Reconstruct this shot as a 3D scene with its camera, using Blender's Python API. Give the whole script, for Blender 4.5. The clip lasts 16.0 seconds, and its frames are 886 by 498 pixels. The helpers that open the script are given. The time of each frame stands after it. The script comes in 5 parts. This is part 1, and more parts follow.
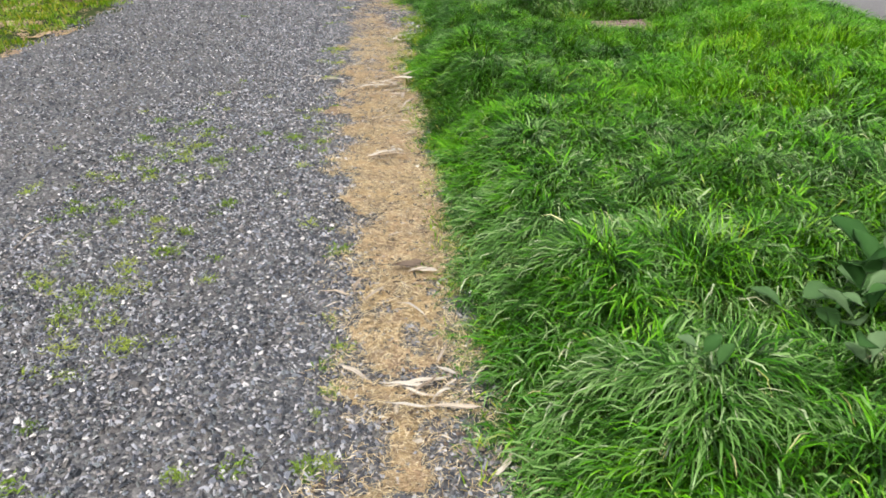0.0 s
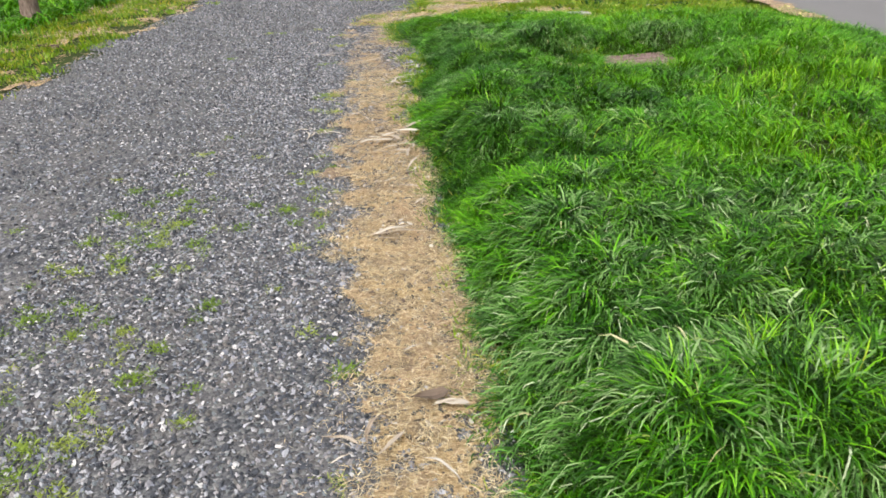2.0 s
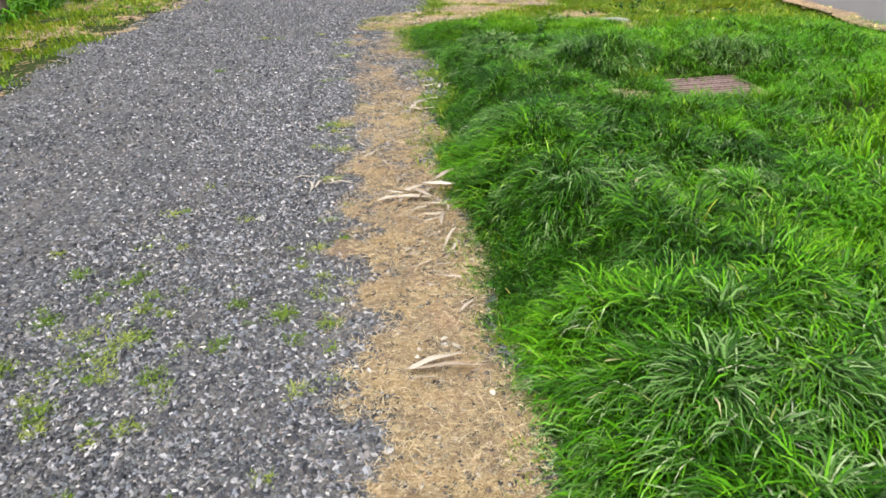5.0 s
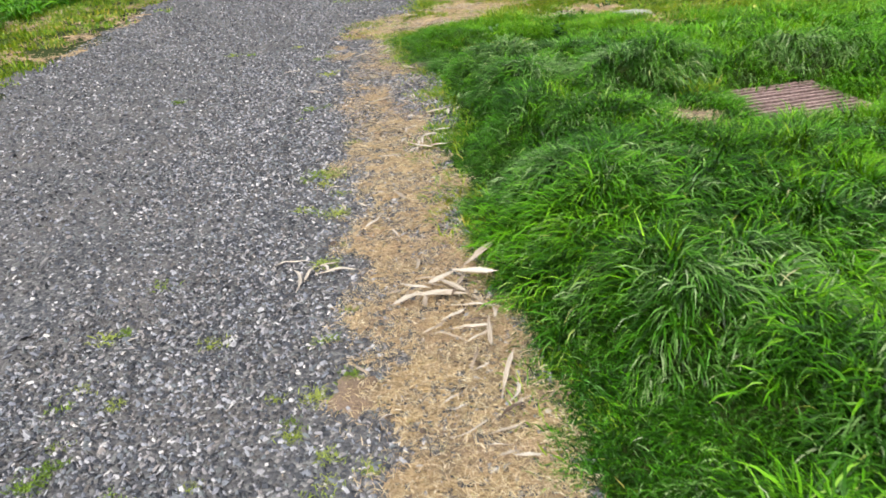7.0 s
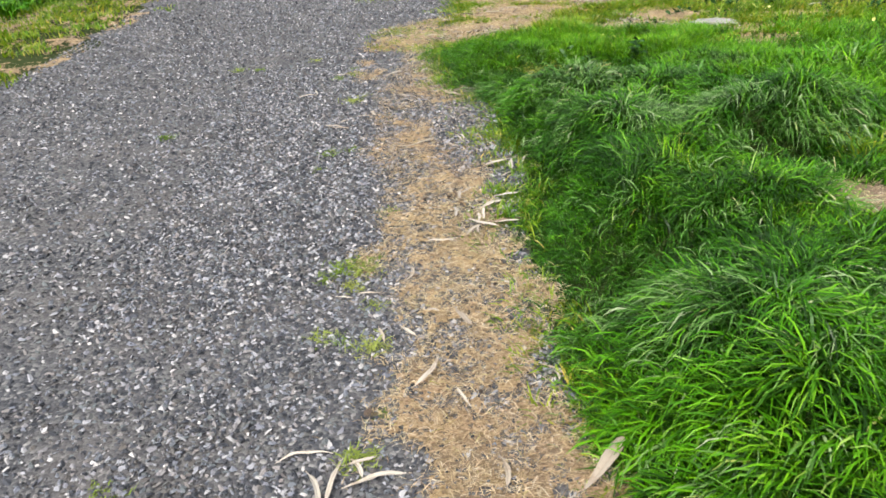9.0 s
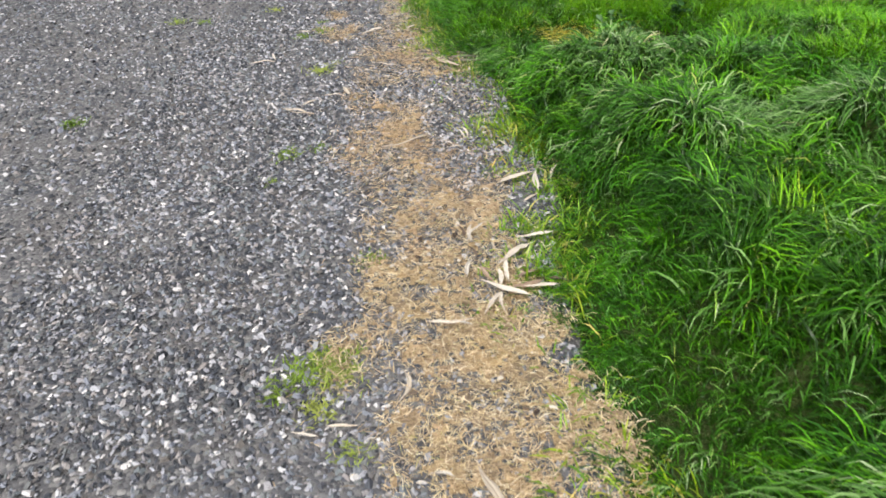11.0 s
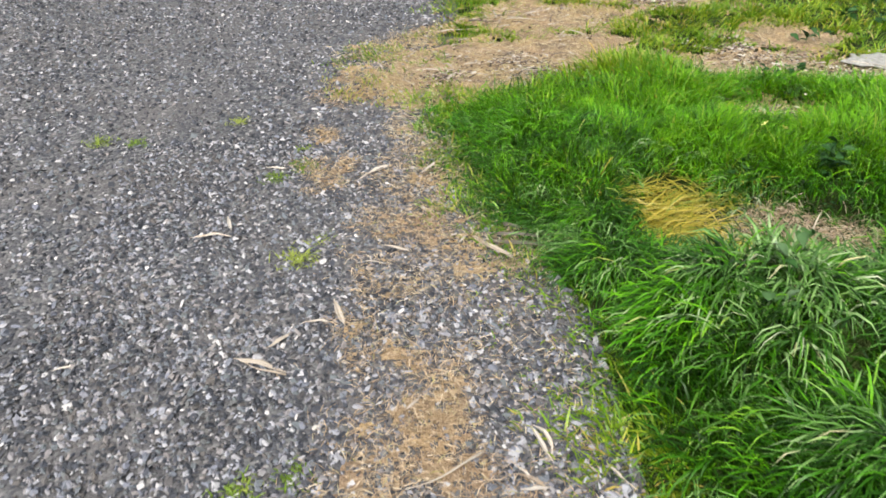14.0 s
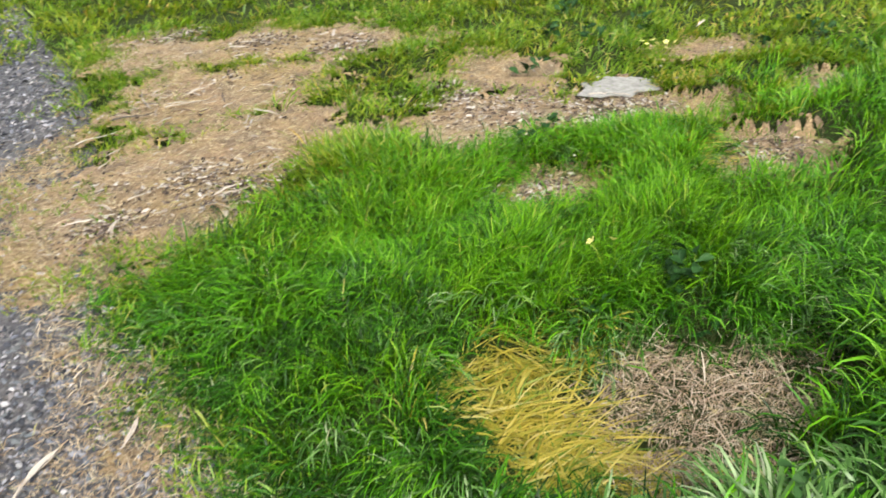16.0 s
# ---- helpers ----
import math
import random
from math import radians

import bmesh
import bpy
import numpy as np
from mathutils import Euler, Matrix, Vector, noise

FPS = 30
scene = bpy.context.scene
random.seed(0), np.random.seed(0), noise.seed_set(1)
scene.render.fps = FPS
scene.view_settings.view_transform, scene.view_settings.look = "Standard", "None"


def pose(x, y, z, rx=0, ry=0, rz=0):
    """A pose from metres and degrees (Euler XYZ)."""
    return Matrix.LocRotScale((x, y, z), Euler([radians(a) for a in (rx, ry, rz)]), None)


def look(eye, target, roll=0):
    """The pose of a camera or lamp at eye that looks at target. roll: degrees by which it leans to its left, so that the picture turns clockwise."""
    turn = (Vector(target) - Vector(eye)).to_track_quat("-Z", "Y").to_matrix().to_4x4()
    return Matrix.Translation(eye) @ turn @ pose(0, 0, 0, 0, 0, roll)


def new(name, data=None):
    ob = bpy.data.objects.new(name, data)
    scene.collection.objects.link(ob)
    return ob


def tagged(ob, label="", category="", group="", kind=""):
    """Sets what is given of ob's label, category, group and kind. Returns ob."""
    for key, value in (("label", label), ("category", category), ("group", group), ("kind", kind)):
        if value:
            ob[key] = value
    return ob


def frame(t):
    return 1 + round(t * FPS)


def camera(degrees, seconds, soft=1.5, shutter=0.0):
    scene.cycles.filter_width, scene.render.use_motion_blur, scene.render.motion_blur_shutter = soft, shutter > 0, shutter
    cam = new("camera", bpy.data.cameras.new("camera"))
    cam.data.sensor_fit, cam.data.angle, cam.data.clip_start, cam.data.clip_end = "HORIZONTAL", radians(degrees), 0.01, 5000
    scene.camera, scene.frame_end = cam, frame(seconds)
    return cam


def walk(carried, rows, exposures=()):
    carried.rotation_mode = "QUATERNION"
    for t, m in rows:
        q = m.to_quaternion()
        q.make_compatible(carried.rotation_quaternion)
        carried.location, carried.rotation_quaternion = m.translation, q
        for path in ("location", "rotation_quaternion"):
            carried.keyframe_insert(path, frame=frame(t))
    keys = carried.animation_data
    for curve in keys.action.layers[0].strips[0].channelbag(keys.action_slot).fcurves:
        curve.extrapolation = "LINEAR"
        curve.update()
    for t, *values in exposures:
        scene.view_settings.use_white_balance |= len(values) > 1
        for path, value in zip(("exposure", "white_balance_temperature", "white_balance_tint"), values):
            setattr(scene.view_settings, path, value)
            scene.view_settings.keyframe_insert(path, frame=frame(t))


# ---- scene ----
cam = camera(59.8, 16.0, soft=1.65, shutter=0.2)
PATH = [
    (0, (0.015, 0.035, 1.479), (-0.006, 1.829, 0.596), -0.5),
    (0.5, (-0.013, 0.163, 1.496), (-0.081, 1.972, 0.645), -1.3),
    (1, (0.002, 0.39, 1.512), (-0.111, 2.193, 0.655), -1.8),
    (1.5, (-0.011, 0.545, 1.519), (-0.092, 2.359, 0.679), -1.9),
    (2, (-0.092, 0.727, 1.527), (-0.104, 2.543, 0.689), -2.1),
    (2.5, (-0.179, 0.835, 1.547), (-0.179, 2.655, 0.718), -1.8),
    (3, (-0.212, 0.959, 1.544), (-0.229, 2.761, 0.677), -1.7),
    (3.5, (-0.213, 1.228, 1.524), (-0.256, 3.022, 0.642), -1.5),
    (4, (-0.243, 1.45, 1.543), (-0.285, 3.249, 0.67), -1.7),
    (4.2, (-0.265, 1.537, 1.544), (-0.29, 3.337, 0.673), -1.4),
    (6.3, (-0.43, 2.801, 1.46), (-0.362, 4.613, 0.615), -3.0),
    (6.5, (-0.461, 2.914, 1.461), (-0.372, 4.714, 0.595), -3.7),
    (7, (-0.496, 3.22, 1.457), (-0.468, 5.014, 0.575), -4.0),
    (7.5, (-0.504, 3.582, 1.473), (-0.551, 5.387, 0.613), -4.3),
    (8, (-0.553, 3.911, 1.467), (-0.62, 5.714, 0.604), -3.9),
    (8.5, (-0.638, 4.238, 1.462), (-0.675, 6.031, 0.576), -4.4),
    (8.7, (-0.655, 4.359, 1.45), (-0.681, 6.149, 0.559), -4.1),
    (10.8, (-0.762, 5.506, 1.351), (-0.684, 7.193, 0.28), -2.2),
    (11, (-0.752, 5.641, 1.349), (-0.701, 7.33, 0.28), -2.4),
    (11.5, (-0.748, 5.95, 1.355), (-0.707, 7.625, 0.262), -2.1),
    (12, (-0.785, 6.211, 1.353), (-0.712, 7.892, 0.272), -2.0),
    (12.5, (-0.84, 6.456, 1.372), (-0.666, 8.128, 0.289), -1.8),
    (13, (-0.847, 6.686, 1.371), (-0.693, 8.364, 0.294), -1.0),
    (13.5, (-0.842, 7.017, 1.409), (-0.763, 8.71, 0.347), -1.1),
    (14, (-0.865, 7.327, 1.415), (-0.771, 9.021, 0.357), -1.2),
    (14.5, (-0.915, 7.667, 1.44), (-0.619, 9.346, 0.394), -1.9),
    (15, (-0.896, 8.011, 1.436), (-0.523, 9.689, 0.413), -2.3),
    (15.5, (-0.805, 8.326, 1.436), (-0.244, 9.901, 0.338), -2.2),
    (16, (-0.744, 8.589, 1.42), (0.085, 10.051, 0.336), -2.7),
]
walk(cam, [(t, look(eye, target, roll)) for t, eye, target, roll in PATH])

# ---- light: an overcast sky with a weak, wide sun ----
SUN_HEIGHT, SUN_TURN = 52.0, 200.0
world = bpy.data.worlds.new("sky")
scene.world = world
world.use_nodes = True
wn, wl = world.node_tree.nodes, world.node_tree.links
sky = wn.new("ShaderNodeTexSky")
sky.sky_type, sky.sun_disc = "NISHITA", False
sky.sun_elevation, sky.sun_rotation = radians(SUN_HEIGHT), radians(SUN_TURN)
sky.air_density, sky.dust_density, sky.ozone_density = 1.0, 6.0, 0.6
cloud = wn.new("ShaderNodeHueSaturation")
cloud.inputs["Saturation"].default_value = 0.35
wl.new(sky.outputs["Color"], cloud.inputs["Color"])
wl.new(cloud.outputs["Color"], wn["Background"].inputs["Color"])
wn["Background"].inputs["Strength"].default_value = 0.13
sun_data = bpy.data.lights.new("sun", "SUN")
sun_data.energy, sun_data.angle, sun_data.color = 1.3, radians(14), (1.0, 0.95, 0.88)
sun = new("sun", sun_data)
a, e = radians(SUN_TURN), radians(SUN_HEIGHT)
sun.matrix_world = look(Vector((math.sin(a) * math.cos(e), math.cos(a) * math.cos(e), math.sin(e))) * 20, (0, 0, 0))
scene.view_settings.exposure = 0.75


# ---- the plan ----
rng = np.random.default_rng(7)
TABLE = rng.random((256, 256))


def patchy(x, y, size, shift=0.0):
    """Smooth random values from 0 to 1 over the ground, with lumps of that size."""
    u, v = np.asarray(x) / size + 31.7 + shift, np.asarray(y) / size + 17.3 - 1.7 * shift
    i, j = np.floor(u).astype(int), np.floor(v).astype(int)
    f, g = u - i, v - j
    f, g = f * f * (3 - 2 * f), g * g * (3 - 2 * g)
    at = lambda p, q: TABLE[p % 256, q % 256]
    return (at(i, j) * (1 - f) + at(i + 1, j) * f) * (1 - g) + (at(i, j + 1) * (1 - f) + at(i + 1, j + 1) * f) * g


def ramp(x, lo, hi):
    t = np.clip((np.asarray(x, float) - lo) / (hi - lo), 0, 1)
    return t * t * (3 - 2 * t)


# where the grass meets the dry strip, and the dry strip the gravel, along y
GRASS_Y = [-4, 1.6, 2.2, 3.0, 4.0, 4.6, 5.0, 5.6, 6.0, 6.5, 7.3, 7.6, 8.0, 8.3, 8.5, 9.2, 9.5, 9.9, 10.3, 10.9, 11.3, 11.8, 13.0, 14.0, 30]
GRASS_X = [0.6, 0.15, 0.05, -0.02, -0.09, -0.18, -0.21, -0.27, -0.35, -0.42, -0.43, -0.42, -0.36, -0.31, -0.43, -0.40, -0.50, -0.65, -0.70, -0.77, -0.78, -0.70, -0.55, -0.60, -0.8]
STRIP_Y = [-4, 1.6, 2.3, 2.8, 3.3, 4.0, 5.0, 5.7, 6.3, 7.1, 7.3, 7.6, 8.1, 8.4, 9.2, 9.5, 9.8, 10.1, 10.4, 10.8, 11.1, 11.4, 11.8, 12.1, 12.4, 13.0, 30]
STRIP_X = [-0.2, -0.30, -0.34, -0.39, -0.48, -0.60, -0.72, -0.79, -0.83, -0.91, -0.96, -0.89, -0.96, -1.03, -0.98, -0.95, -1.0, -1.05, -0.92, -0.9, -1.0, -1.14, -1.08, -0.92, -0.6, -0.5, -0.5]
VERGE_X, PATH_X = -4.1, 4.4
# bare, dry patches in the grass: centre, half sizes, turn in degrees
BARE = [
    (0.88, 7.20, 0.13, 0.10, 20),
    (-0.32, 11.2, 0.32, 0.22, -15),
    (-0.52, 11.45, 0.42, 0.40, 0), (-0.05, 11.65, 0.68, 0.40, 25), (0.12, 12.4, 0.50, 0.45, 30), (0.72, 12.9, 0.62, 0.30, -28), (0.08, 13.2, 0.3, 0.35, 0),
    (1.10, 11.3, 0.40, 0.30, 5), (1.40, 11.75, 0.27, 0.25, 0), (1.52, 11.02, 0.46, 0.24, -20), (0.87, 10.58, 0.21, 0.19, 0), (1.70, 10.3, 0.22, 0.18, 0),
    (0.55, 9.48, 0.24, 0.17, -20), (0.73, 9.52, 0.17, 0.12, 15), (0.34, 9.29, 0.18, 0.16, 0), (0.46, 9.62, 0.15, 0.10, 30), (0.69, 9.36, 0.17, 0.10, -25), (0.85, 9.46, 0.13, 0.09, 0), (2.50, 10.68, 0.16, 0.11, 0), (2.58, 11.38, 0.24, 0.16, -20), (1.00, 7.28, 0.20, 0.14, -10),
]
GRATE = (1.64, 7.45, 0.70, 0.70, 11)


def grass_edge(y):
    return np.interp(y, GRASS_Y, GRASS_X)


def strip_edge(y):
    return np.interp(y, STRIP_Y, STRIP_X)


def bareness(x, y, grow=1.0):
    """1 well inside a dry patch, 0 well outside, with a ragged rim."""
    best = np.zeros(np.shape(x))
    wob = 0.65 * (patchy(x, y, 0.24, 3) - 0.5) + 0.45 * (patchy(x, y, 0.09, 5) - 0.5) + 0.35 * (patchy(x, y, 0.035, 8) - 0.5)
    for cx, cy, rx, ry, turn in BARE:
        c, s = math.cos(radians(turn)), math.sin(radians(turn))
        u, v = ((x - cx) * c + (y - cy) * s) / rx, ((y - cy) * c - (x - cx) * s) / ry
        best = np.maximum(best, 1 - ramp(np.hypot(u, v) / grow + wob, 0.85, 1.15))
    return best


def in_grate(x, y, grow=0.0):
    cx, cy, w, d, turn = GRATE
    c, s = math.cos(radians(turn)), math.sin(radians(turn))
    return (np.abs((x - cx) * c + (y - cy) * s) < w / 2 + grow) & (np.abs((y - cy) * c - (x - cx) * s) < d / 2 + grow)


# hummocks and hollows of the long grass: centre, half sizes, rise
HUMPS = [
    (0.40, 6.15, 0.45, 0.35, 0.09), (0.25, 6.42, 0.20, 0.15, 0.05), (0.35, 5.35, 0.35, 0.30, 0.07), (0.33, 4.92, 0.12, 0.10, -0.12),
    (0.30, 2.90, 0.35, 0.30, 0.05), (0.50, 2.32, 0.30, 0.24, 0.05), (0.66, 2.80, 0.26, 0.12, -0.08), (0.50, 3.60, 0.40, 0.25, 0.05),
    (0.45, 4.16, 0.30, 0.20, 0.06), (0.85, 3.35, 0.30, 0.13, -0.07), (0.90, 8.02, 0.45, 0.20, 0.20), (2.00, 8.22, 0.50, 0.18, 0.08),
    (0.84, 7.60, 0.42, 0.17, -0.17), (0.05, 8.28, 0.24, 0.26, 0.07), (0.30, 8.10, 0.20, 0.20, 0.05), (0.15, 8.62, 0.35, 0.10, -0.07),
    (0.10, 9.05, 0.36, 0.18, 0.05), (-0.26, 9.21, 0.34, 0.10, -0.22), (1.40, 6.75, 0.90, 0.28, -0.05), (2.20, 7.05, 0.50, 0.20, 0.06),
    (1.50, 6.10, 0.50, 0.18, -0.07), (1.00, 5.35, 0.40, 0.14, -0.07), (1.60, 4.85, 0.45, 0.22, 0.07), (1.0, 7.02, 0.36, 0.20, -0.18),
    (0.90, 2.05, 0.30, 0.12, -0.07), (-0.25, 10.0, 0.25, 0.25, 0.04), (1.65, 10.46, 0.22, 0.10, 0.10), (0.48, 9.08, 0.28, 0.12, -0.07),
]


def cropped(x, y):
    """1 where the grass is short and dense, 0 where it grows long."""
    best = np.zeros(np.shape(x))
    for cx, cy, rx, ry in ((0.08, 4.72, 0.36, 0.40), (-0.08, 5.15, 0.20, 0.30), (-0.22, 7.45, 0.26, 0.55), (-0.12, 6.95, 0.24, 0.35), (-0.15, 7.9, 0.2, 0.25)):
        best = np.maximum(best, 1 - ramp(np.hypot((x - cx) / rx, (y - cy) / ry) + 0.5 * (patchy(x, y, 0.17, 87) - 0.5), 0.72, 1.12))
    return best


def turf(x, y):
    """The top of the long grass over the level of the track."""
    s = x - grass_edge(y)
    low_rim = ramp(y, 6.2, 7.0) * (1 - ramp(y, 9.0, 9.5))
    top = 0.30 * ramp(s, -0.04 + 0.05 * low_rim, 0.52 + 0.04 * low_rim) + 0.12 * (patchy(x, y, 0.38, 24) - 0.45) * ramp(s, 0.05, 0.4) + 0.11 * (patchy(x, y, 0.16, 25) - 0.42) * ramp(s, 0.05, 0.3) + 0.05 * (patchy(x, y, 0.08, 29) - 0.42) * ramp(s, 0.05, 0.3)
    for cx, cy, rx, ry, rise in HUMPS:
        top = top + rise * (1 - ramp(np.hypot((x - cx) / rx, (y - cy) / ry), 0.25, 1.2))
    top = top * (1 - 0.38 * ramp(y, 9.15, 9.7)) * (1 - 0.22 * ramp(y, 10.2, 10.7)) * (1 - 0.5 * ramp(y, 10.95, 11.5)) * (1 - 0.5 * ramp(x, 3.0, 4.2))
    top = top * (1 - 0.45 * cropped(x, y))
    cx, cy, w, d, _ = GRATE
    beside = 1 - ramp(np.maximum(np.abs(x - cx) - w / 2, np.abs(y - cy) - d / 2), 0.0, 0.24)
    top = top.clip(0) * (1 - 0.75 * ramp(bareness(x, y, 1.3), 0.1, 0.9)) * (1 - 0.8 * (1 - ramp(np.hypot((x - 0.14) / 0.3, (y - 9.6) / 0.45), 0.6, 1.1))) * (1 - beside) + 0.17 * beside
    mud = 1 - ramp(np.hypot((x - 0.98) / 0.32, (y - 7.28) / 0.22), 0.75, 1.1)
    return top * (1 - mud) + 0.24 * mud


def height(x, y):
    """The ground: flat under the gravel, mounds of turf under the long grass, a rise beyond the verge."""
    x, y = np.asarray(x, float), np.asarray(y, float)
    mound = (0.66 - 0.24 * ramp(y, 9.1, 9.7)) * turf(x, y) * ramp(x - grass_edge(y), 0.0, 0.5) * (1 - ramp(y, 12, 14)) * (1 - ramp(x, 3.6, 4.3))
    left = 0.25 * ramp(-x, 5.6, 8.0) + 0.02 * patchy(x, y, 0.5, 5) * ramp(-x, 4.2, 4.8)
    return (mound + left) * (np.abs(y) < 200)


def canopy(x, y):
    h = height(x, y)
    return h + np.maximum(turf(x, y) - h, 0.035 + 0.04 * ramp(x - grass_edge(y), 0.2, 0.6))


def straw(x, y):
    """How thickly the dead, cut grass lies: 0 to 1."""
    lo, hi = strip_edge(y), grass_edge(y) + 0.05
    wob = 0.20 * (patchy(x, y, 0.22, 1) - 0.5) + 0.17 * (patchy(x, y, 0.08, 2) - 0.5) + 0.10 * (patchy(x, y, 0.03, 12) - 0.5)
    on = ramp(x - lo + wob, -0.08, 0.11) * (1 - ramp(x - hi + wob, -0.03, 0.07))
    on = on * (1 - 0.45 * ramp(patchy(x, y, 0.1, 78) + 0.5 * (patchy(x, y, 0.035, 79) - 0.5), 0.5, 0.85) * ramp(y, 4.5, 7.0))
    thin = 0.16 * ramp(y, 6.8, 8.2) * ramp(patchy(x, y, 0.2, 4), 0.4, 0.7)
    thin = np.maximum(thin, ramp(x + 0.3 * (patchy(x, y, 0.17, 68) - 0.5) + 0.14 * (patchy(x, y, 0.05, 69) - 0.5), -0.76, -0.58) * ramp(y, 8.15, 8.3) * (1 - ramp(y, 9.3, 9.5)) * 0.8)
    thin = np.maximum(thin, 0.9 * (1 - ramp(np.hypot((x + 0.3) / 0.17, (y - 7.85) / 0.42) + 0.5 * (patchy(x, y, 0.1, 70) - 0.5), 0.7, 1.15)))
    thin = np.maximum(thin, (1 - ramp(np.abs(y - 9.17) + 0.2 * (patchy(x, y, 0.12, 73) - 0.5), 0.06, 0.24)) * ramp(x, -1.05, -0.9) * 0.8)
    thin = np.maximum(thin, (1 - ramp(np.abs(y - 10.5), 0.6, 1.0)) * 0.4 * ramp(patchy(x, y, 0.13, 6), 0.3, 0.6))
    thin = np.maximum(thin, (1 - ramp(y, 1.9, 3.0)) * 0.75 * ramp(patchy(x, y, 0.15, 6) + 0.3 * (patchy(x, y, 0.05, 90) - 0.5) + 0.12 * (1 - ramp(y, 1.6, 2.2)), 0.5, 0.72))
    thin = np.maximum(thin, 0.2 * ramp(y, 4.0, 6.5) * ramp(patchy(x, y, 0.12, 66) + 0.3 * (patchy(x, y, 0.04, 67) - 0.5), 0.6, 0.78))
    on = on * (1 - 0.1 * ramp(y, 7.8, 8.6)) * (1 - thin) * (1 - ramp(y, 11.9, 12.6))
    for cx, cy, rx, ry in ((-1.18, 10.22, 0.16, 0.2), (-1.12, 11.15, 0.18, 0.25), (-1.22, 10.62, 0.1, 0.1)):
        on = np.maximum(on, 0.75 * (1 - ramp(np.hypot((x - cx) / rx, (y - cy) / ry) + 0.9 * (patchy(x, y, 0.07, 74) - 0.5), 0.3, 1.1)))
    on = np.maximum(on, 0.75 * (x < -3.9) * (x > -5.9) * ramp(patchy(x, y, 0.5, 51) + 0.5 * (patchy(x, y, 0.12, 52) - 0.5), 0.58, 0.78))
    return np.maximum(on, bareness(x, y) * (0.6 + 0.4 * ramp(patchy(x, y, 0.18, 53), 0.3, 0.6)) * (0.95 - 0.35 * ramp(x, 0.75, 0.9) * ramp(y, 10.2, 10.5) - 0.3 * (1 - ramp(y, 9.9, 10.1))))


# ---- materials ----
def material(name, rough=0.8, spec=0.3):
    m = bpy.data.materials.new(name)
    m.use_nodes = True
    n, l = m.node_tree.nodes, m.node_tree.links
    p = n["Principled BSDF"]
    p.inputs["Roughness"].default_value, p.inputs["Specular IOR Level"].default_value = rough, spec
    return m, n, l, p


def ramp_node(n, stops):
    r = n.new("ShaderNodeValToRGB")
    while len(r.color_ramp.elements) < len(stops):
        r.color_ramp.elements.new(0.5)
    for el, (at, col) in zip(r.color_ramp.elements, stops):
        el.position, el.color = at, (*col, 1)
    return r


def noise_node(n, l, scale, detail=4.0, coord=None, rough=0.6):
    t = n.new("ShaderNodeTexNoise")
    t.inputs["Scale"].default_value, t.inputs["Detail"].default_value, t.inputs["Roughness"].default_value = scale, detail, rough
    if coord is not None:
        l.new(coord, t.inputs["Vector"])
    return t


def mixed(n, l, a, b, fac, how="MIX"):
    m = n.new("ShaderNodeMix")
    m.data_type, m.blend_type = "RGBA", how
    for sock, value in ((m.inputs["Factor"], fac), (m.inputs["A"], a), (m.inputs["B"], b)):
        if isinstance(value, (int, float)):
            sock.default_value = value
        elif isinstance(value, tuple):
            sock.default_value = (*value, 1)
        else:
            l.new(value, sock)
    return m.outputs["Result"]


def bumped(n, l, p, value, strength, distance):
    b = n.new("ShaderNodeBump")
    b.inputs["Strength"].default_value, b.inputs["Distance"].default_value = strength, distance
    l.new(value, b.inputs["Height"])
    l.new(b.outputs["Normal"], p.inputs["Normal"])


def place(n):
    return n.new("ShaderNodeNewGeometry").outputs["Position"]


def blade_material(name, stops, tint, through_light=0.35, rough=0.42, spec=0.45, island=True):
    """Blades: a colour for each by chance, drifting over metres, some light passing through."""
    m, n, l, p = material(name, rough, spec)
    g = n.new("ShaderNodeNewGeometry") if island else n.new("ShaderNodeObjectInfo")
    r = ramp_node(n, stops)
    l.new(g.outputs["Random Per Island" if island else "Random"], r.inputs["Fac"])
    where = place(n)
    drift = noise_node(n, l, 1.1, 3.0, where)
    dr = ramp_node(n, [(0.38, (0.0, 0.0, 0.0)), (0.66, (1, 1, 1))])
    l.new(drift.outputs["Fac"], dr.inputs["Fac"])
    base = mixed(n, l, r.outputs["Color"], mixed(n, l, r.outputs["Color"], tint, 1.0, "MULTIPLY"), dr.outputs["Color"])
    fine = noise_node(n, l, 22, 2.0, where)
    base = mixed(n, l, base, mixed(n, l, base, (0.72, 0.75, 0.7), 1.0, "MULTIPLY"), fine.outputs["Fac"])
    l.new(base, p.inputs["Base Color"])
    t = n.new("ShaderNodeBsdfTranslucent")
    l.new(mixed(n, l, base, (1.5, 1.35, 0.6), 1.0, "MULTIPLY"), t.inputs["Color"])
    mix = n.new("ShaderNodeMixShader")
    mix.inputs["Fac"].default_value = through_light
    l.new(p.outputs["BSDF"], mix.inputs[1])
    l.new(t.outputs["BSDF"], mix.inputs[2])
    l.new(mix.outputs["Shader"], n["Material Output"].inputs["Surface"])
    return m


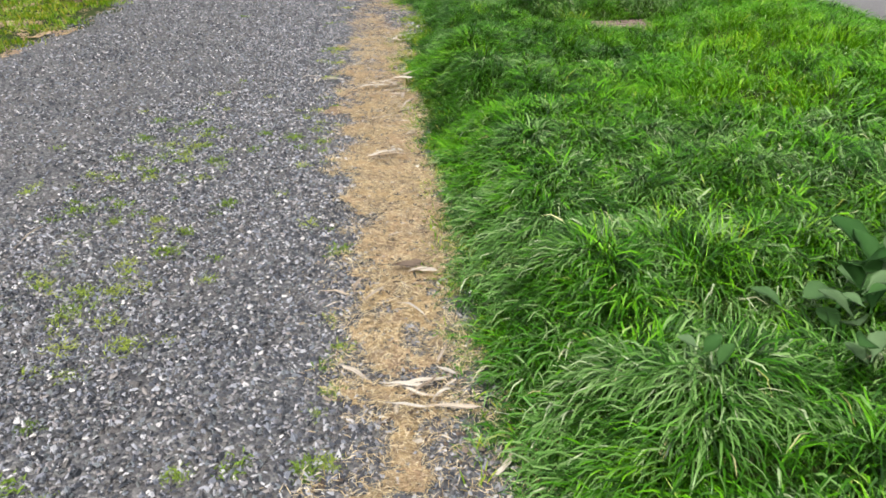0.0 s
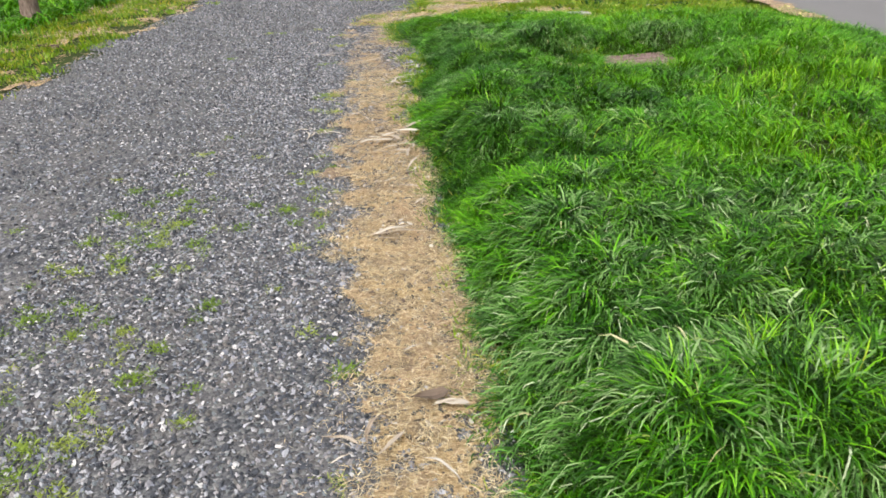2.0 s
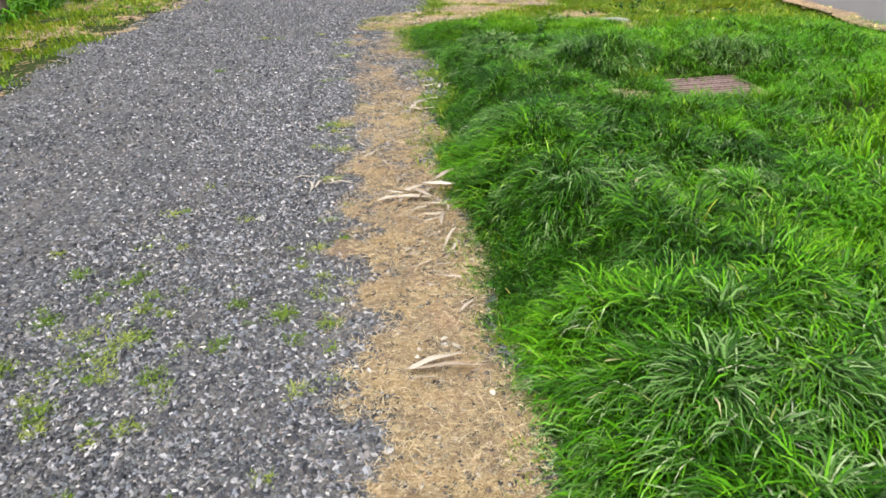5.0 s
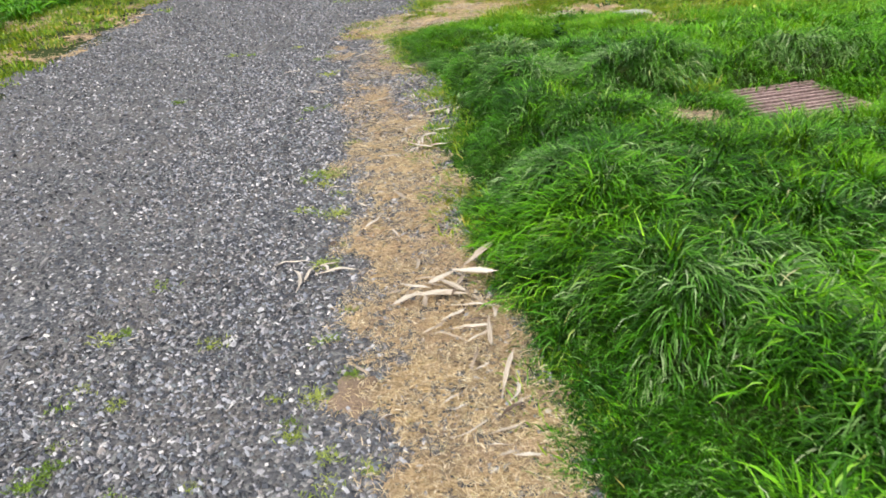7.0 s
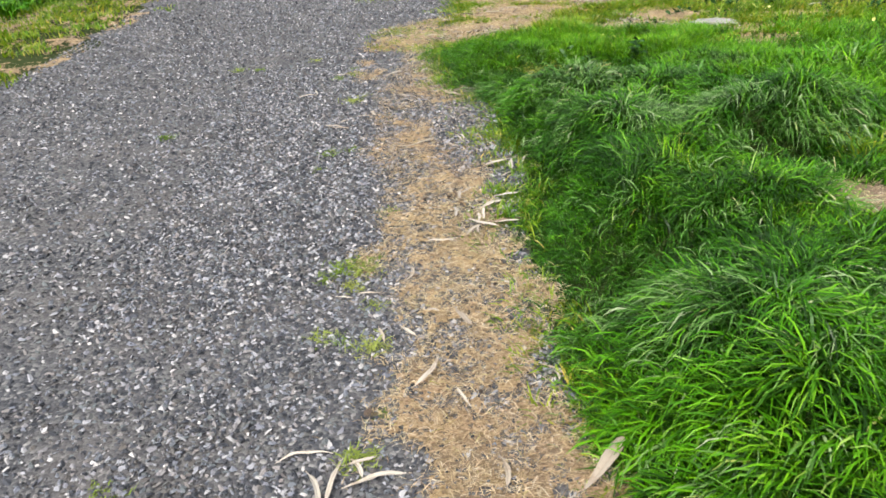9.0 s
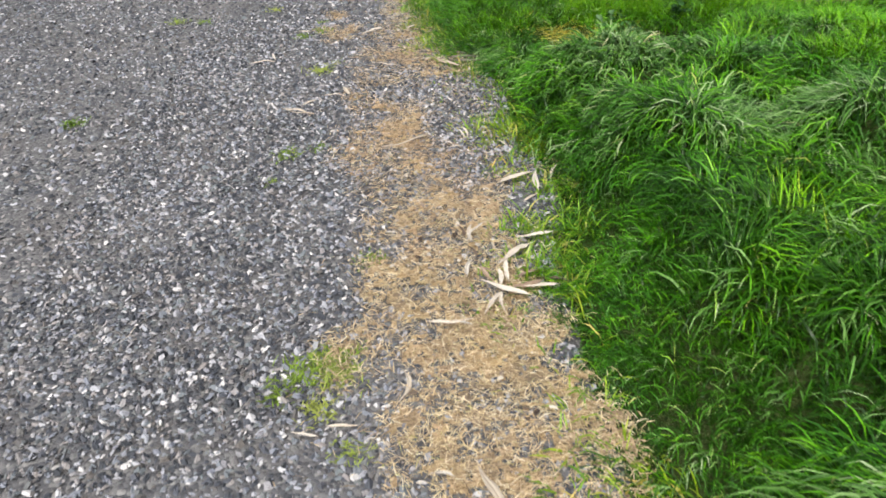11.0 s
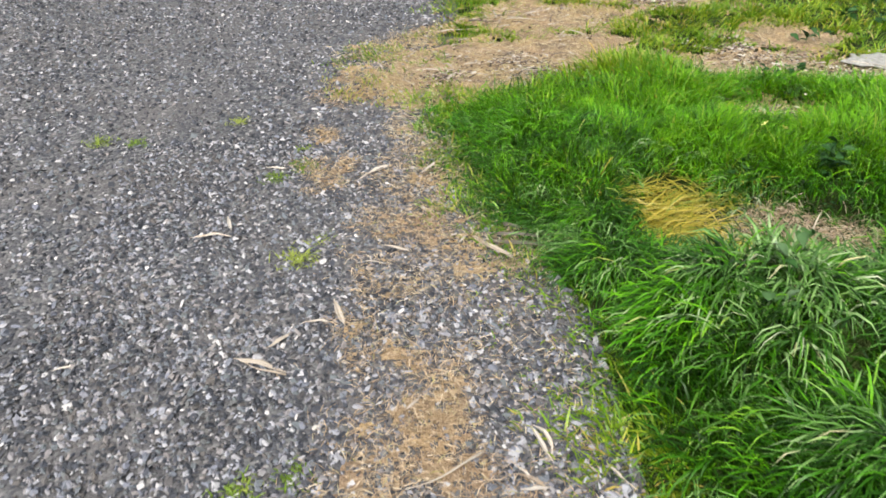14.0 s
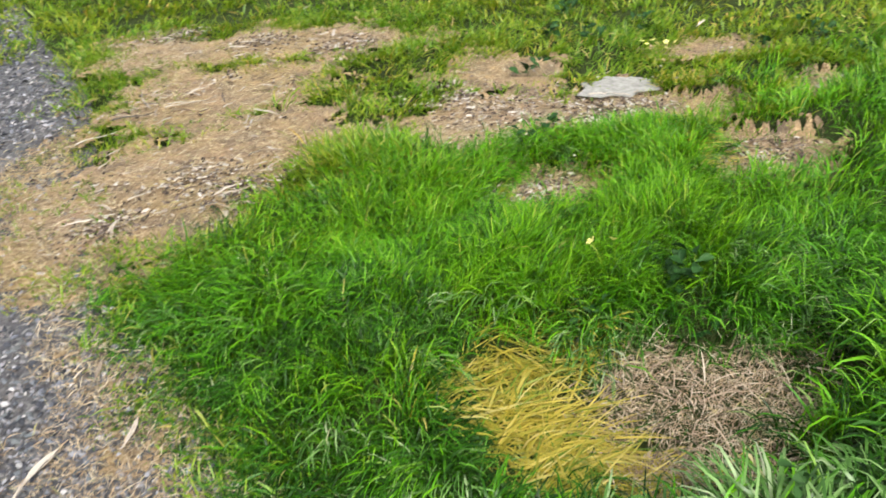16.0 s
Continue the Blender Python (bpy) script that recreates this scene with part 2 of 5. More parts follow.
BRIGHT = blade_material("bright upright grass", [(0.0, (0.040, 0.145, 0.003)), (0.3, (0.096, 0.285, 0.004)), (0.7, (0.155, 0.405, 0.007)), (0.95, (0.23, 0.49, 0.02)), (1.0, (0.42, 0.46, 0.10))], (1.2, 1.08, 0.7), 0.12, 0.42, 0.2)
LUSH = blade_material("lush grass", [(0.0, (0.020, 0.095, 0.002)), (0.25, (0.052, 0.215, 0.004)), (0.6, (0.094, 0.325, 0.007)), (0.88, (0.150, 0.415, 0.015)), (0.975, (0.23, 0.48, 0.07)), (0.994, (0.34, 0.53, 0.20)), (1.0, (0.44, 0.43, 0.17))], (1.22, 1.06, 0.6), 0.08, 0.38, 0.22)
# darker copy of lush grass: its own tone, and shade put into the colour
DEEP_SHADED = blade_material("deep green grass with painted shade", [(0.0, (0.006, 0.028, 0.001)), (0.4, (0.014, 0.070, 0.002)), (0.75, (0.030, 0.132, 0.004)), (0.92, (0.062, 0.225, 0.014)), (0.975, (0.15, 0.35, 0.09)), (0.992, (0.26, 0.44, 0.19)), (1.0, (0.32, 0.34, 0.11))], (1.2, 1.08, 0.5), 0.04, 0.38, 0.22)
WITHERED = blade_material("withered grass", [(0.0, (0.13, 0.095, 0.072)), (0.3, (0.36, 0.275, 0.20)), (0.7, (0.56, 0.45, 0.335)), (0.95, (0.74, 0.66, 0.54)), (1.0, (0.5, 0.46, 0.16))], (0.9, 0.86, 0.85), 0.08, 0.65, 0.3)
GREY = blade_material("grey-green grass", [(0.0, (0.030, 0.095, 0.010)), (0.25, (0.072, 0.185, 0.028)), (0.6, (0.135, 0.285, 0.062)), (0.85, (0.23, 0.385, 0.13)), (0.96, (0.39, 0.50, 0.28)), (0.985, (0.50, 0.56, 0.40)), (1.0, (0.56, 0.50, 0.26))], (1.0, 1.0, 0.95), 0.05, 0.36, 0.38)
SHORT = blade_material("short grass", [(0.0, (0.085, 0.225, 0.010)), (0.5, (0.185, 0.38, 0.016)), (0.88, (0.31, 0.47, 0.035)), (1.0, (0.58, 0.50, 0.18))], (1.3, 1.0, 0.8))
YELLOW = blade_material("yellowing grass", [(0.0, (0.30, 0.32, 0.04)), (0.35, (0.56, 0.48, 0.075)), (0.7, (0.70, 0.58, 0.13)), (0.84, (0.76, 0.68, 0.28)), (0.88, (0.24, 0.36, 0.05)), (1.0, (0.15, 0.28, 0.03))], (0.95, 0.95, 0.9))
STRAW = blade_material("dead grass", [(0.0, (0.22, 0.155, 0.09)), (0.3, (0.56, 0.43, 0.25)), (0.7, (0.80, 0.655, 0.415)), (1.0, (0.91, 0.83, 0.66))], (0.86, 0.84, 0.87), 0.15, 0.6, 0.3)
OLD_STRAW = blade_material("old trodden straw", [(0.0, (0.17, 0.12, 0.08)), (0.3, (0.44, 0.325, 0.21)), (0.7, (0.66, 0.52, 0.355)), (0.93, (0.82, 0.73, 0.58)), (1.0, (0.44, 0.44, 0.13))], (0.95, 0.88, 0.86), 0.12, 0.65, 0.25)
PALE_STRAW = blade_material("pale dead grass", [(0.0, (0.17, 0.115, 0.08)), (0.25, (0.47, 0.35, 0.225)), (0.7, (0.71, 0.57, 0.40)), (0.93, (0.87, 0.80, 0.67)), (1.0, (0.46, 0.47, 0.12))], (0.95, 0.92, 0.74), 0.12, 0.6, 0.3)
WEED = blade_material("gravel weeds", [(0.0, (0.12, 0.215, 0.025)), (0.5, (0.205, 0.315, 0.05)), (1.0, (0.32, 0.39, 0.10))], (1.1, 1.0, 0.9), 0.2, 0.6, 0.2, island=False)
BROAD = blade_material("broad leaves", [(0.0, (0.032, 0.10, 0.02)), (0.5, (0.066, 0.155, 0.04)), (1.0, (0.15, 0.235, 0.11))], (0.9, 0.95, 1.0), 0.15, 0.75, 0.15, island=False)
DARK_BROAD = blade_material("dark broad leaves", [(0.0, (0.014, 0.06, 0.010)), (0.5, (0.028, 0.095, 0.018)), (1.0, (0.06, 0.14, 0.04))], (0.9, 0.95, 1.0), 0.12, 0.6, 0.25, island=False)

STONE, n, l, p = material("gravel stone", 0.75, 0.35)
stone_stops = [(0, (0.036, 0.041, 0.049)), (0.28, (0.086, 0.093, 0.113)), (0.42, (0.148, 0.135, 0.123)), (0.54, (0.171, 0.193, 0.203)), (0.68, (0.238, 0.255, 0.305)), (0.79, (0.316, 0.291, 0.274)), (0.9, (0.385, 0.400, 0.439)), (0.97, (0.535, 0.535, 0.540)), (1, (0.728, 0.706, 0.674))]
r = ramp_node(n, stone_stops)
l.new(n.new("ShaderNodeNewGeometry").outputs["Random Per Island"], r.inputs["Fac"])
grain = noise_node(n, l, 220, 4, place(n))
c = mixed(n, l, r.outputs["Color"], mixed(n, l, r.outputs["Color"], (0.6, 0.6, 0.62), 1.0, "MULTIPLY"), grain.outputs["Fac"])
l.new(c, p.inputs["Base Color"])
bumped(n, l, p, grain.outputs["Fac"], 0.4, 0.002)

LOOSE, n, l, p = material("loose stone", 0.75, 0.35)
r = ramp_node(n, stone_stops)
l.new(n.new("ShaderNodeObjectInfo").outputs["Random"], r.inputs["Fac"])
grain = noise_node(n, l, 220, 4, place(n))
c = mixed(n, l, r.outputs["Color"], mixed(n, l, r.outputs["Color"], (0.6, 0.6, 0.62), 1.0, "MULTIPLY"), grain.outputs["Fac"])
l.new(c, p.inputs["Base Color"])
bumped(n, l, p, grain.outputs["Fac"], 0.4, 0.002)

GRAVEL, n, l, p = material("packed gravel", 0.85, 0.25)
where = place(n)
cells = n.new("ShaderNodeTexVoronoi")
cells.inputs["Scale"].default_value = 75
l.new(where, cells.inputs["Vector"])
grey = ramp_node(n, [(0.0, (0.036, 0.038, 0.045)), (0.45, (0.08, 0.084, 0.094)), (0.8, (0.17, 0.17, 0.17)), (1.0, (0.40, 0.395, 0.38))])
l.new(cells.outputs["Color"], grey.inputs["Fac"])
dust = noise_node(n, l, 2.2, 6, where)
dusty = ramp_node(n, [(0.42, (0.0, 0.0, 0.0)), (0.7, (0.75, 0.75, 0.75))])
l.new(dust.outputs["Fac"], dusty.inputs["Fac"])
fines = noise_node(n, l, 300, 3, where)
fine_col = ramp_node(n, [(0.3, (0.09, 0.086, 0.084)), (0.7, (0.21, 0.197, 0.19))])
l.new(fines.outputs["Fac"], fine_col.inputs["Fac"])
l.new(mixed(n, l, grey.outputs["Color"], fine_col.outputs["Color"], dusty.outputs["Color"]), p.inputs["Base Color"])
bumped(n, l, p, cells.outputs["Distance"], 0.9, -0.006)

SOIL, n, l, p = material("dark soil", 0.95, 0.15)
where = place(n)
big, small = noise_node(n, l, 3, 5, where), noise_node(n, l, 90, 5, where)
r = ramp_node(n, [(0.3, (0.016, 0.014, 0.009)), (0.5, (0.037, 0.031, 0.02)), (0.68, (0.085, 0.068, 0.045))])
l.new(mixed(n, l, big.outputs["Color"], small.outputs["Color"], 0.5), r.inputs["Fac"])
far_green = noise_node(n, l, 0.35, 6, where)
fg = ramp_node(n, [(0.35, (0.02, 0.044, 0.007)), (0.65, (0.06, 0.10, 0.018))])
l.new(far_green.outputs["Fac"], fg.inputs["Fac"])
l.new(mixed(n, l, r.outputs["Color"], fg.outputs["Color"], 0.65), p.inputs["Base Color"])
bumped(n, l, p, small.outputs["Fac"], 0.8, 0.02)

THATCH, n, l, p = material("straw thatch", 0.9, 0.15)
where = place(n)
stretch = n.new("ShaderNodeMapping")
stretch.inputs["Scale"].default_value = (0.35, 1.0, 1.0)
l.new(where, stretch.inputs["Vector"])
fibre, blot = noise_node(n, l, 160, 6, stretch.outputs["Vector"], 0.75), noise_node(n, l, 7, 5, where)
r = ramp_node(n, [(0.34, (0.11, 0.085, 0.06)), (0.46, (0.36, 0.265, 0.16)), (0.56, (0.61, 0.465, 0.285)), (0.72, (0.78, 0.64, 0.43))])
l.new(fibre.outputs["Fac"], r.inputs["Fac"])
br = ramp_node(n, [(0.4, (0.0, 0.0, 0.0)), (0.66, (0.85, 0.85, 0.85))])
l.new(blot.outputs["Fac"], br.inputs["Fac"])
tone = noise_node(n, l, 2.6, 4, where)
tr = ramp_node(n, [(0.36, (1.0, 0.92, 0.95)), (0.5, (1.0, 0.96, 0.92)), (0.64, (1.05, 1.0, 0.84))])
l.new(tone.outputs["Fac"], tr.inputs["Fac"])
thatch = mixed(n, l, r.outputs["Color"], tr.outputs["Color"], 1.0, "MULTIPLY")
l.new(mixed(n, l, thatch, (0.2, 0.165, 0.13), br.outputs["Color"]), p.inputs["Base Color"])
bumped(n, l, p, fibre.outputs["Fac"], 1.0, 0.012)

EARTH, n, l, p = material("brown earth", 0.95, 0.1)
t = noise_node(n, l, 120, 5, place(n))
r = ramp_node(n, [(0.3, (0.13, 0.095, 0.07)), (0.7, (0.30, 0.225, 0.17))])
l.new(t.outputs["Fac"], r.inputs["Fac"])
l.new(r.outputs["Color"], p.inputs["Base Color"])
bumped(n, l, p, t.outputs["Fac"], 0.7, 0.008)

ASPHALT, n, l, p = material("grey asphalt", 0.9, 0.2)
t = noise_node(n, l, 140, 6, place(n))
r = ramp_node(n, [(0.3, (0.11, 0.108, 0.112)), (0.7, (0.22, 0.215, 0.215))])
l.new(t.outputs["Fac"], r.inputs["Fac"])
l.new(r.outputs["Color"], p.inputs["Base Color"])
bumped(n, l, p, t.outputs["Fac"], 0.5, 0.004)

RUST, n, l, p = material("rusty iron", 0.8, 0.3)
t = noise_node(n, l, 45, 6, place(n))
r = ramp_node(n, [(0.3, (0.13, 0.085, 0.08)), (0.55, (0.27, 0.19, 0.18)), (0.75, (0.42, 0.33, 0.31))])
l.new(t.outputs["Fac"], r.inputs["Fac"])
l.new(r.outputs["Color"], p.inputs["Base Color"])
bumped(n, l, p, t.outputs["Fac"], 0.5, 0.003)

CONCRETE, n, l, p = material("pale concrete", 0.9, 0.2)
t = noise_node(n, l, 35, 6, place(n))
r = ramp_node(n, [(0.3, (0.23, 0.23, 0.21)), (0.7, (0.42, 0.42, 0.39))])
l.new(t.outputs["Fac"], r.inputs["Fac"])
l.new(r.outputs["Color"], p.inputs["Base Color"])
bumped(n, l, p, t.outputs["Fac"], 0.5, 0.004)


def litter_material(name, stops, rough):
    m, n, l, p = material(name, rough, 0.3)
    r = ramp_node(n, stops)
    l.new(n.new("ShaderNodeObjectInfo").outputs["Random"], r.inputs["Fac"])
    c = n.new("ShaderNodeTexCoord").outputs["Object"]
    s = n.new("ShaderNodeMapping")
    s.inputs["Scale"].default_value = (3, 40, 20)
    l.new(c, s.inputs["Vector"])
    vein = noise_node(n, l, 1.0, 5, s.outputs["Vector"], 0.7)
    spots = noise_node(n, l, 5.0, 4, c)
    sr = ramp_node(n, [(0.52, (0, 0, 0)), (0.75, (0.8, 0.8, 0.8))])
    l.new(spots.outputs["Fac"], sr.inputs["Fac"])
    a = mixed(n, l, r.outputs["Color"], mixed(n, l, r.outputs["Color"], (0.62, 0.56, 0.5), 1.0, "MULTIPLY"), vein.outputs["Fac"])
    a = mixed(n, l, a, mixed(n, l, a, (0.62, 0.52, 0.42), 1.0, "MULTIPLY"), sr.outputs["Color"])
    l.new(a, p.inputs["Base Color"])
    bumped(n, l, p, vein.outputs["Fac"], 0.4, 0.002)
    return m


GUM = litter_material("dry gum leaf", [(0.0, (0.38, 0.32, 0.25)), (0.25, (0.55, 0.50, 0.42)), (0.8, (0.72, 0.68, 0.60)), (1.0, (0.56, 0.54, 0.49))], 0.6)
TAN = litter_material("tan leaf", [(0.0, (0.26, 0.19, 0.135)), (1.0, (0.42, 0.33, 0.25))], 0.7)
BROWN = litter_material("brown leaf", [(0.0, (0.10, 0.072, 0.056)), (1.0, (0.23, 0.18, 0.14))], 0.75)
BARK = litter_material("grey bark", [(0.0, (0.14, 0.125, 0.11)), (1.0, (0.27, 0.25, 0.23))], 0.85)
CRUMB = blade_material("leaf crumbs", [(0.0, (0.06, 0.045, 0.038)), (0.4, (0.13, 0.095, 0.075)), (0.6, (0.26, 0.20, 0.16)), (0.8, (0.55, 0.48, 0.40)), (1.0, (0.80, 0.75, 0.68))], (0.85, 0.85, 0.88), 0.02, 0.8, 0.2)
PETAL, n, l, p = material("yellow petal", 0.5, 0.3)
t = noise_node(n, l, 60, 3, place(n))
r = ramp_node(n, [(0.3, (0.75, 0.70, 0.14)), (0.7, (0.85, 0.83, 0.36))])
l.new(t.outputs["Fac"], r.inputs["Fac"])
l.new(r.outputs["Color"], p.inputs["Base Color"])


# ---- making meshes ----
def mesh_of(name, verts, faces, mat, smooth=True):
    """A mesh from arrays: verts (n, 3) and faces (m, 3) or (m, 4)."""
    me = bpy.data.meshes.new(name)
    faces = np.asarray(faces, np.int32)
    m, k = faces.shape
    me.vertices.add(len(verts))
    me.vertices.foreach_set("co", np.asarray(verts, np.float32).ravel())
    me.loops.add(m * k)
    me.loops.foreach_set("vertex_index", faces.ravel())
    me.polygons.add(m)
    me.polygons.foreach_set("loop_start", np.arange(0, m * k, k, dtype=np.int32))
    me.polygons.foreach_set("use_smooth", np.full(m, smooth))
    me.update(calc_edges=True)
    me.validate()
    me.materials.append(mat)
    return me


def part(name, me, parent, label="", m=None):
    ob = new(name, me)
    ob.parent = parent
    if m is not None:
        ob.matrix_local = m
    return tagged(ob, label)


def grid_faces(rows, cols):
    i = np.arange(rows * cols).reshape(rows, cols)
    return np.stack([i[:-1, :-1], i[:-1, 1:], i[1:, 1:], i[1:, :-1]], -1).reshape(-1, 4)


def blades(x, y, z, length, width, azim, start, end, segs=4, turn=0.6, power=1.3):
    """Curved, tapering blades: they leave the ground at start degrees from upright and end at end degrees, towards azim."""
    count = len(x)
    s = np.linspace(0, 1, segs + 1)
    mid = (s[:-1] + s[1:]) / 2
    th = np.radians(start)[:, None] + np.radians(end - start)[:, None] * mid ** power
    run = np.concatenate([np.zeros((count, 1)), np.cumsum(np.sin(th), 1)], 1) * (length / segs)[:, None]
    rise = np.concatenate([np.zeros((count, 1)), np.cumsum(np.cos(th), 1)], 1) * (length / segs)[:, None]
    px, py = x[:, None] + run * np.cos(azim)[:, None], y[:, None] + run * np.sin(azim)[:, None]
    pz = z[:, None] + rise
    side = azim + np.pi / 2 + rng.uniform(-turn, turn, count)
    prof = (0.75 + 0.5 * s - 1.25 * s ** 3).clip(0.0)[None, :-1] * width[:, None] / 2
    ox, oy = prof * np.cos(side)[:, None], prof * np.sin(side)[:, None]
    oz = prof * rng.uniform(-0.5, 0.5, count)[:, None]
    left = np.stack([px[:, :-1] - ox, py[:, :-1] - oy, pz[:, :-1] - oz], -1)
    right = np.stack([px[:, :-1] + ox, py[:, :-1] + oy, pz[:, :-1] + oz], -1)
    tip = np.stack([px[:, -1:], py[:, -1:], pz[:, -1:]], -1)
    verts = np.concatenate([left, right, tip], 1)
    k = 2 * segs + 1
    tri = []
    for i in range(segs - 1):
        tri += [(i, segs + i, segs + i + 1), (i, segs + i + 1, i + 1)]
    tri.append((segs - 1, 2 * segs - 1, 2 * segs))
    faces = (np.arange(count)[:, None, None] * k + np.array(tri)[None]).reshape(-1, 3)
    return verts.reshape(-1, 3), faces


def joined(pieces):
    verts, faces, at = [], [], 0
    for v, f in pieces:
        verts.append(v)
        faces.append(f + at)
        at += len(v)
    return np.concatenate(verts), np.concatenate(faces)


def scatter(x0, x1, y0, y1, per_m2, keep):
    """Random places in a rectangle, kept with the chance keep(x, y)."""
    count = int((x1 - x0) * (y1 - y0) * per_m2)
    x, y = rng.uniform(x0, x1, count), rng.uniform(y0, y1, count)
    ok = rng.random(count) < keep(x, y)
    return x[ok], y[ok]


def tufts(x, y, per, length, width, spread, lean, segs=4, start=(2, 38), end=(95, 172), power=1.15, stand=0.0):
    """Blades in tufts round the given places. length: one for each tuft; lean: angle and strength for each tuft."""
    k = rng.poisson(per, len(x)).clip(3)
    who = np.repeat(np.arange(len(x)), k)
    count = len(who)
    dx, dy = rng.normal(0, spread, count), rng.normal(0, spread, count)
    out = np.arctan2(dy, dx)
    ang, force = lean
    ang = ang + rng.normal(0, 0.7, len(x))
    arch = (rng.uniform(-22, 22, len(x)) - stand)[who]
    vx = np.cos(out) * 0.4 + np.cos(ang[who]) * force[who] + rng.normal(0, 0.45, count)
    vy = np.sin(out) * 0.4 + np.sin(ang[who]) * force[who] + rng.normal(0, 0.45, count)
    bx, by = x[who] + dx, y[who] + dy
    ln = length[who] * rng.uniform(0.55, 1.2, count)
    return blades(bx, by, height(bx, by) - 0.01, ln, np.broadcast_to(width, len(x))[who] * rng.uniform(0.6, 1.35, count), np.arctan2(vy, vx), rng.uniform(*start, count) + 0.4 * arch, rng.uniform(*end, count) + arch, segs, power=power)


# ---- the ground ----
def spaced(lo, hi, step, far):
    mid = np.arange(lo, hi + step / 2, step)
    grow = np.cumsum(step * 1.35 ** np.arange(1, 40))
    grow = grow[grow < far]
    return np.concatenate([lo - grow[::-1], mid, hi + grow])


gx, gy = spaced(-9, 8, 0.09, 900), spaced(-3, 20, 0.09, 900)
X, Y = np.meshgrid(gx, gy)
Z = height(X, Y) + 0.012 * (patchy(X, Y, 0.12, 9) - 0.5) - 0.02
Z -= 0.02 * ((X < grass_edge(Y)) & (X > VERGE_X + 0.3))
Z -= 0.012 * ramp(bareness(X, Y, 1.9), 0, 0.3)
Z -= 0.28 * in_grate(X, Y, -0.02)
Z -= 0.03 * ((X > PATH_X) & (X < PATH_X + 2.6))
ground = tagged(new("ground", mesh_of("ground", np.stack([X, Y, Z], -1).reshape(-1, 3), grid_faces(*X.shape), SOIL)), "dark damp soil under grass, reaching far off", "ground", kind="structure")

ry = np.concatenate([np.arange(-3, 16, 0.06), np.arange(16, 61, 1.5)])
ru = np.linspace(0, 1, 72)
U, Y = np.meshgrid(ru, ry)
lo = VERGE_X + 0.5 * (patchy(Y, Y * 0, 0.5, 2) - 0.5)
hi = grass_edge(Y) + 0.16
X = lo + (hi - lo) * U
edge = np.minimum(U, 1 - U)
Z = 0.006 * (patchy(X, Y, 0.3, 3) - 0.5) + 0.004 * (patchy(X, Y, 0.06, 4) - 0.5) - np.where(U < 0.5, 0.010, 0.03) * (1 - ramp(edge, 0, 0.035))
road = tagged(new("road", mesh_of("road", np.stack([X, Y, Z], -1).reshape(-1, 3), grid_faces(*X.shape), GRAVEL)), "grey crushed gravel track with scattered weeds", "gravel road", kind="structure")

py = np.concatenate([np.arange(-3, 20, 0.25), np.arange(20, 61, 2.0)])
pu = np.linspace(0, 1, 12)
U, Y = np.meshgrid(pu, py)
X = PATH_X + 0.08 * (patchy(Y, Y * 0, 0.6, 5) - 0.5) + 2.4 * U
Z = 0.055 - 0.06 * (1 - ramp(np.minimum(U, 1 - U), 0, 0.05))
tagged(new("pavement", mesh_of("pavement", np.stack([X, Y, Z], -1).reshape(-1, 3), grid_faces(*X.shape), ASPHALT)), "grey asphalt footpath beyond the long grass", "footpath", kind="structure")

X, Y = np.meshgrid(np.arange(PATH_X - 0.36, PATH_X + 0.14, 0.02), np.arange(9.2, 16.0, 0.02))
quads = grid_faces(*X.shape)
rim = (1 - ramp(np.abs(X - PATH_X + 0.1 + 0.16 * (patchy(Y, Y * 0, 0.5, 77) - 0.5)), 0.09, 0.2)) * ramp(Y, 9.4, 10.6)
keep = rim.ravel()[quads].min(1) + 0.9 * (patchy(X, Y, 0.09, 75).ravel()[quads[:, 0]] - 0.5) + 0.5 * (rng.random(len(quads)) - 0.5) > 0.5
used, back = np.unique(quads[keep], return_inverse=True)
verts = np.stack([X, Y, 0.062 + 0.014 * patchy(X, Y, 0.05, 76)], -1).reshape(-1, 3)[used]
tagged(new("path_litter", mesh_of("path_litter", verts, back.reshape(-1, 4), THATCH)), "pale dry litter along the footpath's edge", "dead grass", kind="stuff")

# the mat of dead grass, wherever it lies thickly enough
mx, my = np.arange(-1.4, 3.0, 0.014), np.arange(-1.0, 13.8, 0.014)
X, Y = np.meshgrid(mx, my)
cover = np.maximum(straw(X, Y), 0.95 * bareness(X, Y, 1.5)) * ~((Y < 10.0) & (X > 0.0))
Z = np.maximum(height(X, Y), 0) + 0.010 * cover + 0.010 * (patchy(X, Y, 0.05, 7) - 0.4) * cover - 0.004 - 0.036 * (1 - ramp(cover, 0.3, 0.9)) * (bareness(X, Y, 1.6) > 0.02)
quads = grid_faces(*X.shape)
thick = cover.ravel()[quads].min(1) + 0.9 * (patchy(X, Y, 0.03, 13).ravel()[quads[:, 0]] - 0.5) + 0.5 * (rng.random(len(quads)) - 0.5) + 0.6 * ramp(bareness(X, Y, 1.12), 0.3, 0.7).ravel()[quads[:, 0]] > 0.72
used, back = np.unique(quads[thick], return_inverse=True)
verts = np.stack([X, Y, Z], -1).reshape(-1, 3)[used]
tagged(new("straw_mat", mesh_of("straw_mat", verts, back.reshape(-1, 4), THATCH)), "matted tan dead grass along the track's edge", "dead grass", kind="stuff")

